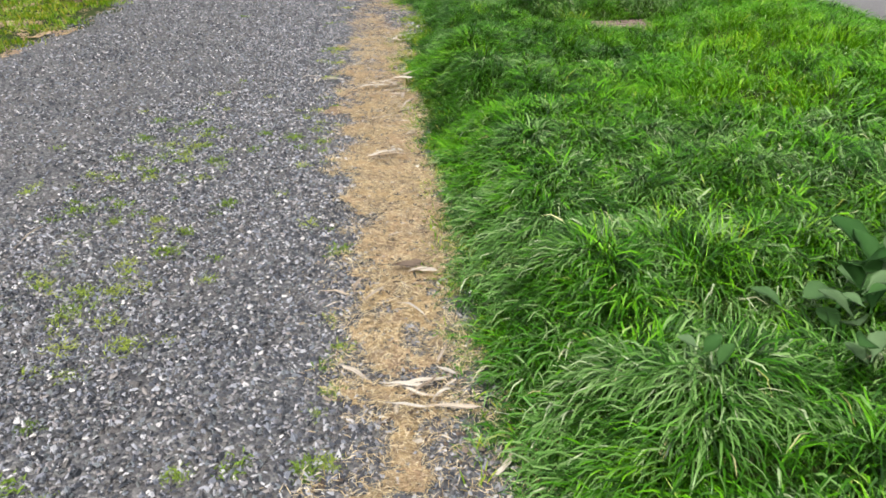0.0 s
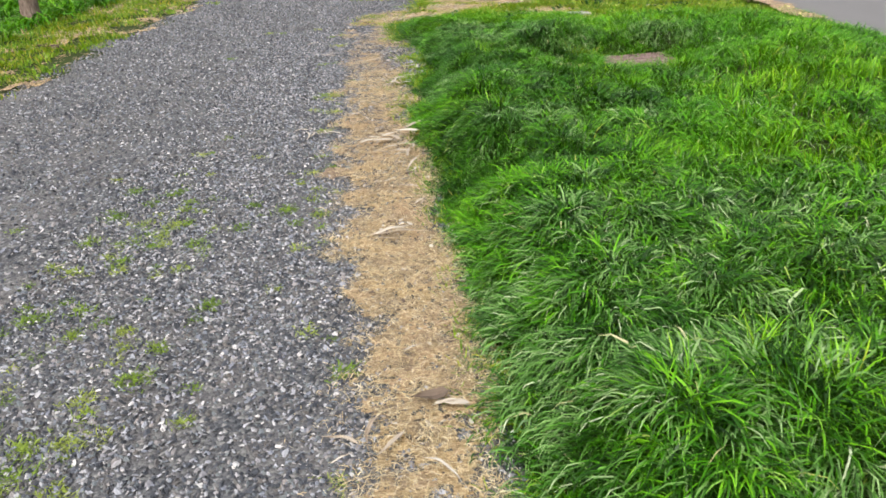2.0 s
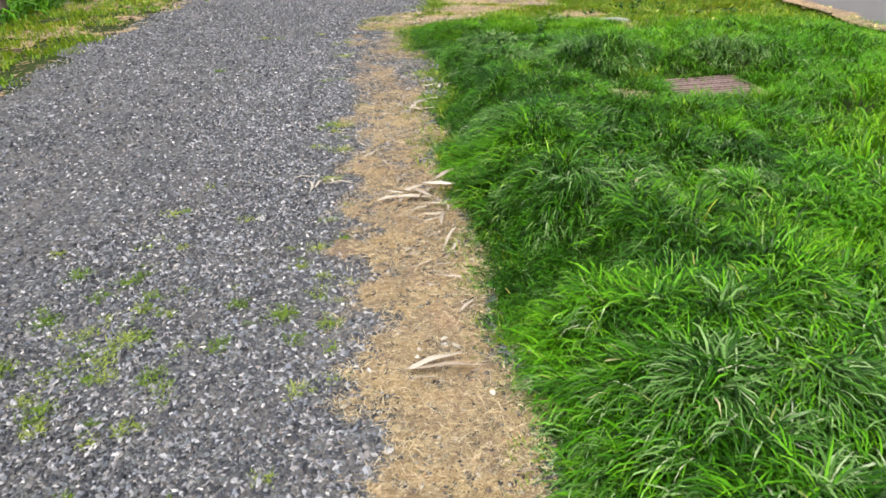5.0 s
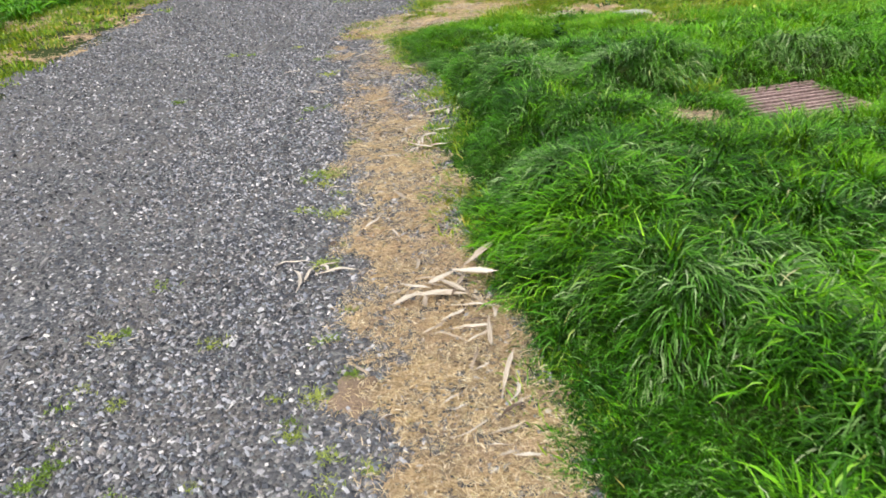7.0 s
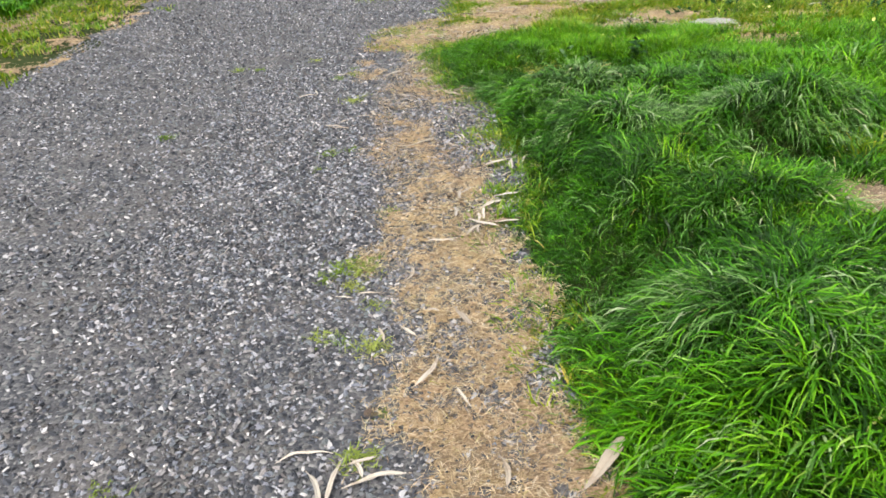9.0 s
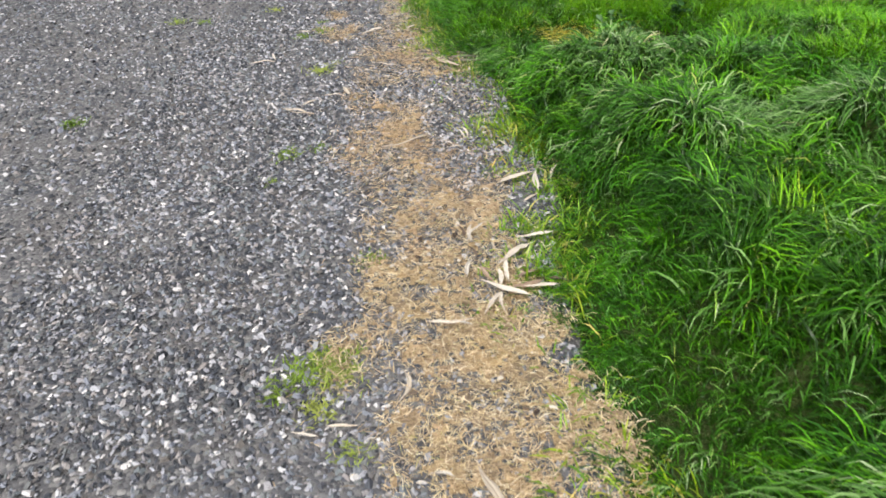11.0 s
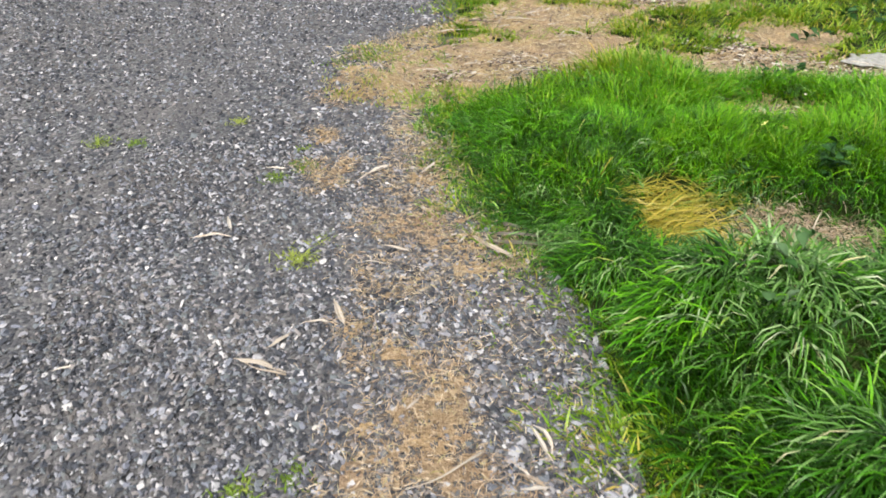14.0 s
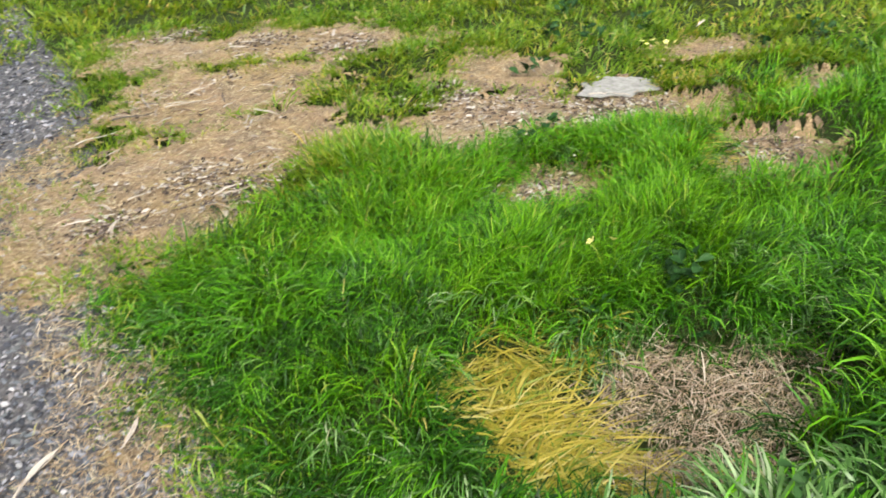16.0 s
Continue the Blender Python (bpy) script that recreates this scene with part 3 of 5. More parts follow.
X, Y = np.meshgrid(np.arange(-6.0, -3.8, 0.022), np.arange(-3.0, 22.0, 0.022))
cover = straw(X, Y)
quads = grid_faces(*X.shape)
thick = cover.ravel()[quads].min(1) + 0.9 * (patchy(X, Y, 0.07, 14).ravel()[quads[:, 0]] - 0.5) + 0.8 * (rng.random(len(quads)) - 0.5) > 0.42
used, back = np.unique(quads[thick], return_inverse=True)
verts = np.stack([X, Y, height(X, Y) + 0.008 * patchy(X, Y, 0.1, 7) - 0.016 * (1 - ramp(cover, 0.1, 0.7)) - 0.006], -1).reshape(-1, 3)[used]
tagged(new("straw_mat", mesh_of("verge_mat", verts, back.reshape(-1, 4), THATCH)), "dry tan ground with dead grass on the verge", "dead grass", kind="stuff")

# ---- dead grass lying loose ----
ax, ay = scatter(-5.9, -3.9, -3.0, 18.0, 900, straw)
x, y = scatter(-1.4, 3.0, 0.9, 13.8, 21000, lambda x, y: straw(x, y) ** 1.2 + (0.004 + 0.03 * ramp(x - strip_edge(y), -0.22, 0.0) * ramp(patchy(x, y, 0.1, 80), 0.45, 0.75)) * (x < grass_edge(y) + 0.1) * (x > strip_edge(y) - 0.25))
x, y = np.concatenate([x, ax]), np.concatenate([y, ay])
count = len(x)
far_off = np.where(x < -3, 2.0, np.where(y > 10.2, 1.12, 1.0))
v, f = blades(x, y, np.maximum(height(x, y), 0) + rng.uniform(0.0, 0.022, count), rng.uniform(0.014, 0.044, count) * far_off, rng.uniform(0.0013, 0.0029, count) * far_off, rng.normal(0, 1.1, count) + np.pi * (rng.random(count) < 0.5), rng.uniform(50, 92, count) + 14 * (y > 10.6), rng.uniform(84, 140, count) - 14 * (y > 10.6), 2)
pale = (y > 10.6) & (x > -1.0) | (y > 11.2)
blade_of = np.repeat(pale, len(f) // count)
tagged(new("dry_stalks", mesh_of("dry_stalks", v, f[blade_of], PALE_STRAW)), "pale pinkish dead grass stalks over bare ground", "straw", kind="stuff")
old = np.repeat((rng.random(count) < np.maximum(ramp(y, 7.0, 8.6), 0.5 * ramp(y, 3.8, 5.2))) & ~pale, len(f) // count)
tagged(new("old_straw", mesh_of("old_straw", v, f[old], OLD_STRAW)), "dull trodden dead grass among gravel stones", "straw", kind="stuff")
f = f[~blade_of & ~old]
tagged(new("straw", mesh_of("straw", v, f, STRAW)), "loose tan dead grass stalks lying on the strip", "straw", kind="stuff")

# ---- gravel stones, joined ----
def stone_shapes(count):
    """Broken stones: a five-sided foot and a ridge of two corners on top."""
    made = []
    for _ in range(count):
        a = np.arange(5) * 2 * np.pi / 5 + rng.uniform(-0.4, 0.4, 5)
        r0 = rng.uniform(0.75, 1.2, 5)
        low = np.stack([r0 * np.cos(a), r0 * np.sin(a) * 0.8, rng.uniform(-0.3, 0.12, 5)], -1)
        b = rng.uniform(-0.5, 0.5)
        top = np.array([[0.5 * math.cos(b), 0.45 * math.sin(b), rng.uniform(0.3, 0.7)], [-0.45 * math.cos(b), -0.45 * math.sin(b), rng.uniform(0.3, 0.7)]])
        made.append(np.concatenate([low, top]))
    return np.array(made)


SHAPES = stone_shapes(40)
STONE_TRIS = np.array([(0, 1, 5), (1, 2, 5), (2, 6, 5), (2, 3, 6), (3, 4, 6), (4, 0, 6), (0, 5, 6)])


def stones(x, y, z, size):
    count = len(x)
    v = SHAPES[rng.integers(0, len(SHAPES), count)] * np.stack([size * rng.uniform(0.8, 1.3, count), size * rng.uniform(0.7, 1.1, count), size * rng.uniform(0.5, 1.15, count)], -1)[:, None, :] * 0.5
    tx, ty = rng.normal(0, 0.36, (2, count, 1))
    v[..., 2] += v[..., 0] * tx + v[..., 1] * ty
    c, s = np.cos(t := rng.uniform(0, 6.28, (count, 1))), np.sin(t)
    v = np.stack([v[..., 0] * c - v[..., 1] * s + x[:, None], v[..., 0] * s + v[..., 1] * c + y[:, None], v[..., 2] + z[:, None]], -1)
    return v.reshape(-1, 3), (np.arange(count)[:, None, None] * 7 + STONE_TRIS[None]).reshape(-1, 3)


def on_gravel(x, y):
    return (x > VERGE_X) * (x < grass_edge(y) + 0.08) * (1 - 0.78 * ramp(straw(x, y), 0.3, 0.85)) * (0.45 + 0.75 * patchy(x, y, 0.5, 11)) * (1 - 0.93 * (np.hypot((x + 0.77) / 0.085, (y - 5.20) / 0.13) < 0.95))


near = scatter(-2.0, 0.3, 1.2, 10.6, 7000, lambda x, y: on_gravel(x, y) * (x > -0.75 - 0.75 * np.clip(y, 1, 3)))
far = scatter(-4.2, -0.3, 1.5, 16.5, 1750, lambda x, y: on_gravel(x, y) * ((x < -2.0) | (y > 10.6)))
behind = scatter(-4.2, 0.5, -3.0, 1.3, 500, on_gravel)
heap = scatter(-1.0, -0.2, 8.1, 9.55, 900, lambda x, y: on_gravel(x, y) * (x > -0.95) * ((x > -0.66) | (np.abs(y - 9.17) < 0.2)))
pieces = []
for (x, y), lo, hi in ((near, 0.008, 0.034), (far, 0.012, 0.038), (behind, 0.014, 0.038), (heap, 0.018, 0.042)):
    size = lo + (hi - lo) * rng.beta(1.3, 3.0, len(x))
    pieces.append(stones(x, y, size * 0.12 + 0.002, size))
v, f = joined(pieces)
tagged(new("gravel", mesh_of("gravel", v, f, STONE, False)), "loose angular grey and pale gravel stones", "gravel", kind="stuff")

# ---- the long grass ----
def fall_line(x, y):
    """Which way the grass leans, and how strongly: down the hummocks, in locks that lie together."""
    e = 0.05
    sx, sy = (canopy(x + e, y) - canopy(x - e, y)) / (2 * e), (canopy(x, y + e) - canopy(x, y - e)) / (2 * e)
    ang = 2 * np.pi * (patchy(x, y, 0.5, 21) * 1.5 + 0.5 * patchy(x, y, 0.2, 22))
    vx, vy = -1.25 * sx + 0.40 * np.cos(ang) - 0.06, -1.5 * sy + 0.40 * np.sin(ang) - 0.42
    return np.arctan2(vy, vx), np.hypot(vx, vy), sy


def lean_field(x, y):
    ang, force, _ = fall_line(x, y)
    return ang, force


def meadow(x, y):
    inside = x - grass_edge(y) + 0.04 + 0.06 * (patchy(x, y, 0.12, 26) - 0.5) - 0.04 * (1 - ramp(np.abs(y - 6.0), 0.8, 1.2))
    loose = ramp(y, 6.2, 7.0) * (1 - ramp(y, 9.1, 9.5))
    notch = np.hypot((x + 0.38) / 0.26, (y - 9.2) / 0.09) + 0.5 * (patchy(x, y, 0.08, 84) - 0.5) < 1
    return (1 - 0.85 * notch) * ramp(inside + 0.12 * loose * (patchy(x, y, 0.07, 81) - 0.6), 0.01, 0.1 + 0.14 * loose) * (1 - ramp(bareness(x, y), 0.25, 0.6)) * ~in_grate(x, y, 0.03) * (x < PATH_X + 0.03) * (1 - 0.94 * (np.hypot((x - 0.15) / 0.23, (y - 9.62) / 0.40) < 1)) * (1 - 0.45 * (np.hypot((x - 1.28) / 0.2, (y - 2.1) / 0.22) < 1)) * (1 - 0.7 * (np.hypot(x - 0.72, y - 9.78) < 0.07)) * (1 - 0.8 * (np.hypot((x - 0.95) / 0.24, (y - 7.08) / 0.2) + 0.4 * (patchy(x, y, 0.08, 91) - 0.5) < 1)) * (np.hypot((x - 0.34) / 0.055, (y - 4.92) / 0.045) > 1)


def spots(x, y, rows, shift):
    best = np.zeros(np.shape(x))
    for cx, cy, rx, ry in rows:
        best = np.maximum(best, 1 - ramp(np.hypot((x - cx) / rx, (y - cy) / ry) + 0.6 * (patchy(x, y, 0.22, shift) - 0.5), 0.55, 1.15))
    return best


# where blades hang over in combed locks, where they stand up soft and bright, where the grass is darker, painted shade
# included
COMBED = [(0.40, 5.28, 0.42, 0.3), (0.9, 7.85, 0.6, 0.16), (2.1, 8.1, 0.6, 0.14), (0.32, 6.3, 0.5, 0.3), (0.24, 2.75, 0.4, 0.4), (0.16, 3.35, 0.3, 0.4), (2.2, 7.0, 0.5, 0.2), (0.54, 1.75, 0.5, 0.3), (0.24, 8.25, 0.35, 0.3), (0.2, 8.98, 0.5, 0.24), (0.6, 8.0, 0.4, 0.3), (-0.24, 9.55, 0.3, 0.2), (-0.2, 6.65, 0.25, 0.25), (1.5, 3.9, 0.4, 0.3), (0.9, 5.2, 0.5, 0.25)]
UPRIGHT = [(0.9, 6.85, 0.6, 0.15), (1.25, 4.5, 0.55, 0.2), (0.8, 2.62, 0.3, 0.2), (1.9, 4.6, 0.5, 0.4), (0.05, 10.0, 0.5, 0.35), (-0.4, 9.45, 0.25, 0.2), (0.5, 10.1, 0.5, 0.3), (1.0, 10.0, 0.5, 0.3), (1.6, 6.9, 0.8, 0.2), (1.5, 8.9, 1.0, 0.4), (0.3, 10.7, 0.5, 0.3), (2.5, 6.0, 1.0, 0.6), (0.75, 4.75, 0.25, 0.12)]
DARKER_SHADED = [(0.35, 9.0, 0.5, 0.25), (0.75, 6.0, 0.45, 0.35), (-0.35, 9.32, 0.25, 0.14), (0.6, 4.5, 0.4, 0.3), (-0.05, 5.55, 0.3, 0.35), (0.1, 4.8, 0.35, 0.3), (0.25, 5.5, 0.3, 0.2), (1.45, 6.55, 0.6, 0.2), (0.85, 1.7, 0.4, 0.3), (-0.18, 7.85, 0.3, 0.3), (-0.3, 9.2, 0.3, 0.2), (-0.08, 7.35, 0.3, 0.35), (-0.42, 10.1, 0.4, 0.35), (0.1, 7.15, 0.5, 0.25), (0.9, 7.6, 0.5, 0.2), (0.2, 6.55, 0.4, 0.2), (1.0, 8.95, 0.4, 0.2), (0.2, 9.35, 0.5, 0.25), (0.15, 6.9, 0.5, 0.4), (0.15, 7.6, 0.4, 0.4), (-0.05, 8.2, 0.25, 0.3), (0.8, 6.4, 0.5, 0.4), (-0.25, 9.6, 0.45, 0.4), (-0.4, 10.0, 0.4, 0.4), (0.3, 4.9, 0.5, 0.3), (0.1, 5.1, 0.4, 0.35), (-0.2, 7.0, 0.3, 0.6), (-0.15, 8.6, 0.3, 0.4), (-0.1, 5.4, 0.3, 0.4), (0.9, 5.7, 0.6, 0.3), (1.2, 4.0, 0.5, 0.25)]
WEATHERED = [(0.3, 9.0, 0.5, 0.25), (0.42, 5.2, 0.3, 0.25), (0.15, 2.9, 0.35, 0.9), (0.45, 1.9, 0.5, 0.5), (0.65, 5.3, 0.25, 0.2), (0.9, 7.85, 0.5, 0.15), (2.0, 8.1, 0.5, 0.15), (0.6, 8.15, 0.5, 0.35), (0.35, 8.85, 0.5, 0.2)]
OVERHANG = [(0.9, 7.92, 0.5, 0.16), (2.05, 8.16, 0.55, 0.16)]
light, dark, hanging, bright = [], [], [], []


def sow(x, y, per, width, spread, segs, share=1.0):
    """Tufts of blades that reach up to the canopy, each tuft hanging over, standing or between."""
    ang, force, facing = fall_line(x, y)
    comb = np.maximum(0.9 * spots(x, y, COMBED, 47), 0.7 * ramp(facing, 0.08, 0.4))
    comb = np.maximum(comb, 0.25 * ramp(patchy(x, y, 0.3, 48), 0.5, 0.7)) * (1 - 0.5 * ramp(y, 9.6, 10.0))
    early = 1 - ramp(y + 0.5 * (patchy(x, y, 0.3, 89) - 0.5), 3.9, 4.3)
    comb = np.maximum(np.maximum(comb, 0.6 * early), spots(x, y, OVERHANG, 92))
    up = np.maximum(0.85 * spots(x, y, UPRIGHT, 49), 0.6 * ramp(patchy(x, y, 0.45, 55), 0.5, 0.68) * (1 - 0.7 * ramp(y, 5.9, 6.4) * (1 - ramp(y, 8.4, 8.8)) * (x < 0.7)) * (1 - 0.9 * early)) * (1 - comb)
    # far back, more bright tufts put the look of lit tips into colour
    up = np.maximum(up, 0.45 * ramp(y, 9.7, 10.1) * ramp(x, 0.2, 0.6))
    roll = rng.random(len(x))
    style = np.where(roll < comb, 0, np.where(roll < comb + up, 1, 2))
    # share of darker tufts: darker grass, and shade among blades painted in
    murk = np.maximum(0.85 * spots(x, y, DARKER_SHADED, 45), 0.55 * ramp(patchy(x, y, 0.4, 46), 0.42, 0.65) * (1 - 0.5 * ramp(x, 0.9, 1.4)) * (0.35 + 0.65 * ramp(y, 3.6, 4.4)) * (1 - 0.45 * ramp(y, 9.7, 10.1)))
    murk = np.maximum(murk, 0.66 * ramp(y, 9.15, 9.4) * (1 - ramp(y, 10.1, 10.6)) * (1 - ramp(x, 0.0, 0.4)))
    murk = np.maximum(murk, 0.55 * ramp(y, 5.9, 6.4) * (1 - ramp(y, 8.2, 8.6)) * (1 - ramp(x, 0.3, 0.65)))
    # short turf darker; near end darker as painted shade between overlapping blades
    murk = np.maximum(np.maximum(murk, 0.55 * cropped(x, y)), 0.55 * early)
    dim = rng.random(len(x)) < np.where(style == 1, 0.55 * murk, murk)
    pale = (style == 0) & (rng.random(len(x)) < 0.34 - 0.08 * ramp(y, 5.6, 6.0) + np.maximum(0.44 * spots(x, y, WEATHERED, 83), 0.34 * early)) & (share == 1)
    # low under-blades all take the darker colour, painting the gaps as shaded
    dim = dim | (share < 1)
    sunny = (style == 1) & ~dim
    ang = ang + rng.normal(0, 1, len(x)) * np.array([0.55, 0.9, 0.7])[style]
    k = rng.poisson(per, len(x)).clip(3)
    who = np.repeat(np.arange(len(x)), k)
    n, st = len(who), style[who]
    bx, by = x[who] + rng.normal(0, spread, n), y[who] + rng.normal(0, spread, n)
    way = ang[who] + rng.normal(0, 1, n) * np.array([0.6, 1.0, 0.85])[st]
    start = rng.uniform(0, 1, n) * np.array([40.0, 28, 40])[st] + np.array([2.0, 0, 0])[st]
    end = rng.uniform(0, 1, n) * np.array([60.0, 90, 105])[st] + np.array([122.0, 22, 72])[st]
    mid = (np.arange(segs) + 0.5) / segs
    rise = np.cumsum(np.cos(np.radians(start)[:, None] + np.radians(end - start)[:, None] * mid ** 1.45), 1).max(1) / segs
    ground_z = height(bx, by)
    need = (canopy(x, y) - height(x, y))[who] * share
    length = (need * rng.uniform(0.5, 1.25, n) * rng.uniform(0.75, 1.25, len(x))[who] / rise.clip(0.45)).clip(0.03, (0.20 - 0.05 * ramp(by, 9.2, 9.6) + 0.09 * spots(bx, by, OVERHANG, 92)) * (1 - 0.6 * cropped(x, y)[who]))
    wide = width * rng.uniform(0.55, 1.3, n) * np.array([1.05, 0.85, 1.0])[st] * (0.55 + 0.45 * ramp(length, 0.05, 0.2)) * (1 - 0.3 * ramp(by, 9.0, 9.6)) * (1 - 0.18 * ramp(by, 5.9, 6.4) * (1 - ramp(by, 8.4, 9.0)))
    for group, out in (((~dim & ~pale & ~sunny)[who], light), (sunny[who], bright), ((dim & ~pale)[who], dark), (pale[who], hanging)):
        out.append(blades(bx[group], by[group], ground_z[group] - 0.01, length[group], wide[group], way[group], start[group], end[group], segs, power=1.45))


x, y = scatter(-1.0, 1.5, 1.0, 10.9, 520, lambda x, y: meadow(x, y) * np.maximum(ramp(y, 8.8, 9.2), 0.2 + 0.8 * ramp(patchy(x, y, 0.11, 28), 0.25, 0.55)))
sow(x[x < 0.85], y[x < 0.85], 19, 0.0074, 0.027, 4)
sow(x[x >= 0.85], y[x >= 0.85], 17, 0.0078, 0.027, 3)
# low blades under the canopy, coloured dark for the shade in the gaps
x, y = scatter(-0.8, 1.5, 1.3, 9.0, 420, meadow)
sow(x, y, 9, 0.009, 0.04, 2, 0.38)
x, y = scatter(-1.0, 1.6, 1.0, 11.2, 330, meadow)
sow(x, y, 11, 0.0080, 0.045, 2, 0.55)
x, y = scatter(-0.6, 0.6, 4.2, 8.3, 900, lambda x, y: meadow(x, y) * cropped(x, y) * ramp(patchy(x, y, 0.06, 88), 0.2, 0.5))
sow(x, y, 11, 0.0072, 0.02, 3)
x, y = scatter(-0.9, 1.6, 9.0, 11.2, 210, meadow)
sow(x, y, 15, 0.0076, 0.04, 3)
x, y = scatter(1.5, 4.5, 1.5, 10.9, 150, meadow)
sow(x, y, 19, 0.0095, 0.04, 3)
x, y = scatter(1.0, 2.6, 6.7, 8.7, 160, meadow)
sow(x, y, 16, 0.008, 0.035, 3)
x, y = scatter(-1.0, 4.5, -2.0, 1.5, 20, lambda x, y: meadow(x, y) * ((y < 1.0) | (x > 1.5)))
sow(x, y, 18, 0.016, 0.06, 3)
v, f = joined(hanging)
tagged(new("hanging_grass", mesh_of("hanging_grass", v, f, GREY)), "grey-green grass blades hanging over in locks", "grass", kind="stuff")
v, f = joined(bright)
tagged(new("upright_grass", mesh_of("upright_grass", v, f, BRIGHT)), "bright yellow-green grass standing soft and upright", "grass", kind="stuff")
v, f = joined(light)
tagged(new("long_grass", mesh_of("long_grass", v, f, LUSH)), "lush green long grass, tangled and leaning over", "grass", kind="stuff")
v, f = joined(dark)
tagged(new("deep_grass", mesh_of("deep_grass", v, f, DEEP_SHADED)), "darker blue-green long grass, shade of the gaps put into its colour", "grass", kind="stuff")

# low grass past the dry patches and along the track
def low(x, y):
    return ((x > grass_edge(y) + 0.03) | (y > 13.6)) * (x > -1.6) * (1 - ramp(bareness(x, y), 0.2, 0.6)) * (x < PATH_X)


pieces = []
x, y = scatter(-1.6, 2.8, 10.3, 13.6, 190, lambda x, y: low(x, y) * ramp(y, 10.3, 10.8) * (0.5 + 0.5 * ramp(patchy(x, y, 0.3, 31), 0.25, 0.5)) * np.where((x < -0.4) & (y > 11.6), 0.4, 1))
pieces.append(tufts(x, y, 17, (0.05 + 0.075 * patchy(x, y, 0.4, 32)) * (1 - 0.4 * bareness(x, y, 1.4)), 0.0072, 0.035, lean_field(x, y), 3, (5, 55), (50, 130)))
x, y = scatter(-1.6, 4.45, 10.3, 17.5, 120, lambda x, y: low(x, y) * ((x > 2.8) | (y > 13.6)) * (0.5 + 0.5 * ramp(patchy(x, y, 0.3, 31), 0.25, 0.5)))
pieces.append(tufts(x, y, 13, 0.06 + 0.07 * patchy(x, y, 0.4, 32), 0.011, 0.06, lean_field(x, y), 2, (5, 55), (50, 130)))
x, y = scatter(-1.0, 0.5, 1.2, 11.6, 230, lambda x, y: (1 - ramp(np.abs(x - grass_edge(y) - 0.07), 0.09, 0.17)) * (0.35 + 0.65 * ramp(patchy(x, y, 0.2, 33), 0.3, 0.6)))
pieces.append(tufts(x, y, 12, 0.05 + 0.05 * patchy(x, y, 0.2, 37), 0.0065, 0.022, lean_field(x, y), 3, (10, 60), (40, 120)))
x, y = scatter(-0.8, 0.3, 7.3, 10.4, 420, lambda x, y: (1 - ramp(np.abs(x - grass_edge(y) + 0.01), 0.08, 0.25)) * ramp(patchy(x, y, 0.14, 38) + 0.03 + 0.25 * ramp(x - grass_edge(y), -0.1, 0.15), 0.46, 0.66))
pieces.append(tufts(x, y, 16, 0.035 + 0.03 * patchy(x, y, 0.2, 37), 0.006, 0.022, lean_field(x, y), 3, (10, 70), (40, 120)))
x, y = scatter(-1.3, 3.0, 10.4, 14.2, 620, lambda x, y: ramp(bareness(x, y, 1.45), 0.05, 0.4) * (1 - ramp(bareness(x, y, 0.95), 0.3, 0.9)) * ramp(patchy(x, y, 0.15, 39), 0.25, 0.6))
pieces.append(tufts(x, y, 12, 0.03 + 0.04 * patchy(x, y, 0.3, 32), 0.0055, 0.025, lean_field(x, y), 3, (5, 55), (40, 110)))
x, y = scatter(-0.9, 0.75, 11.9, 14.0, 300, lambda x, y: np.maximum(0.9 * (1 - ramp(np.hypot((x + 0.15) / 0.22, (y - 13.0) / 0.75) + 0.7 * (patchy(x, y, 0.2, 71) - 0.5), 0.6, 1.1)), np.maximum(0.3 * (1 - ramp(np.hypot((x - 0.25) / 0.35, (y - 12.85) / 0.4), 0.5, 1.2)), 0.5 * (np.hypot(x + 0.66, y - 12.1) < 0.12))))
pieces.append(tufts(x, y, 14, 0.03 + 0.03 * patchy(x, y, 0.3, 32), 0.0055, 0.03, lean_field(x, y), 3, (5, 55), (40, 110)))
x, y = rng.normal(0.38, 0.1, 50), rng.normal(11.2, 0.09, 50)
pieces.append(tufts(x, y, 18, np.full(50, 0.13), 0.007, 0.03, lean_field(x, y), 4, (5, 40), (30, 110)))
x, y = rng.normal(1.17, 0.05, 14), rng.normal(7.66, 0.04, 14)
pieces.append(tufts(x, y, 26, np.full(14, 0.15), 0.009, 0.03, (rng.uniform(0, 6.28, 14), np.full(14, 0.2)), 4, (5, 50), (40, 120)))
x, y = scatter(-5.9, -3.7, 2.0, 20.0, 60, lambda x, y: ramp(patchy(x, y, 0.55, 34) + 0.25 * ramp(-x, 4.1, 5.3) - 0.35 * ramp(x, -4.3, -3.9), 0.3, 0.5))
pieces.append(tufts(x, y, 14, np.full(len(x), 0.075), 0.014, 0.06, lean_field(x, y), 2, (0, 45), (30, 100)))
v, f = joined(pieces)
tagged(new("short_grass", mesh_of("short_grass", v, f, SHORT)), "short yellow-green grass round the dry patches", "grass", kind="stuff")

x, y = scatter(-9.0, -5.55, 2.0, 22.0, 17, lambda x, y: ramp(-x + 0.4 * (patchy(x, y, 0.6, 35) - 0.5), 5.6, 5.8))
v, f = tufts(x, y, 17, 0.30 + 0.15 * patchy(x, y, 0.8, 36), 0.024, 0.08, lean_field(x, y), 3)
tagged(new("verge_grass", mesh_of("verge_grass", v, f, LUSH)), "tall dark green grass on the far verge", "grass", kind="stuff")

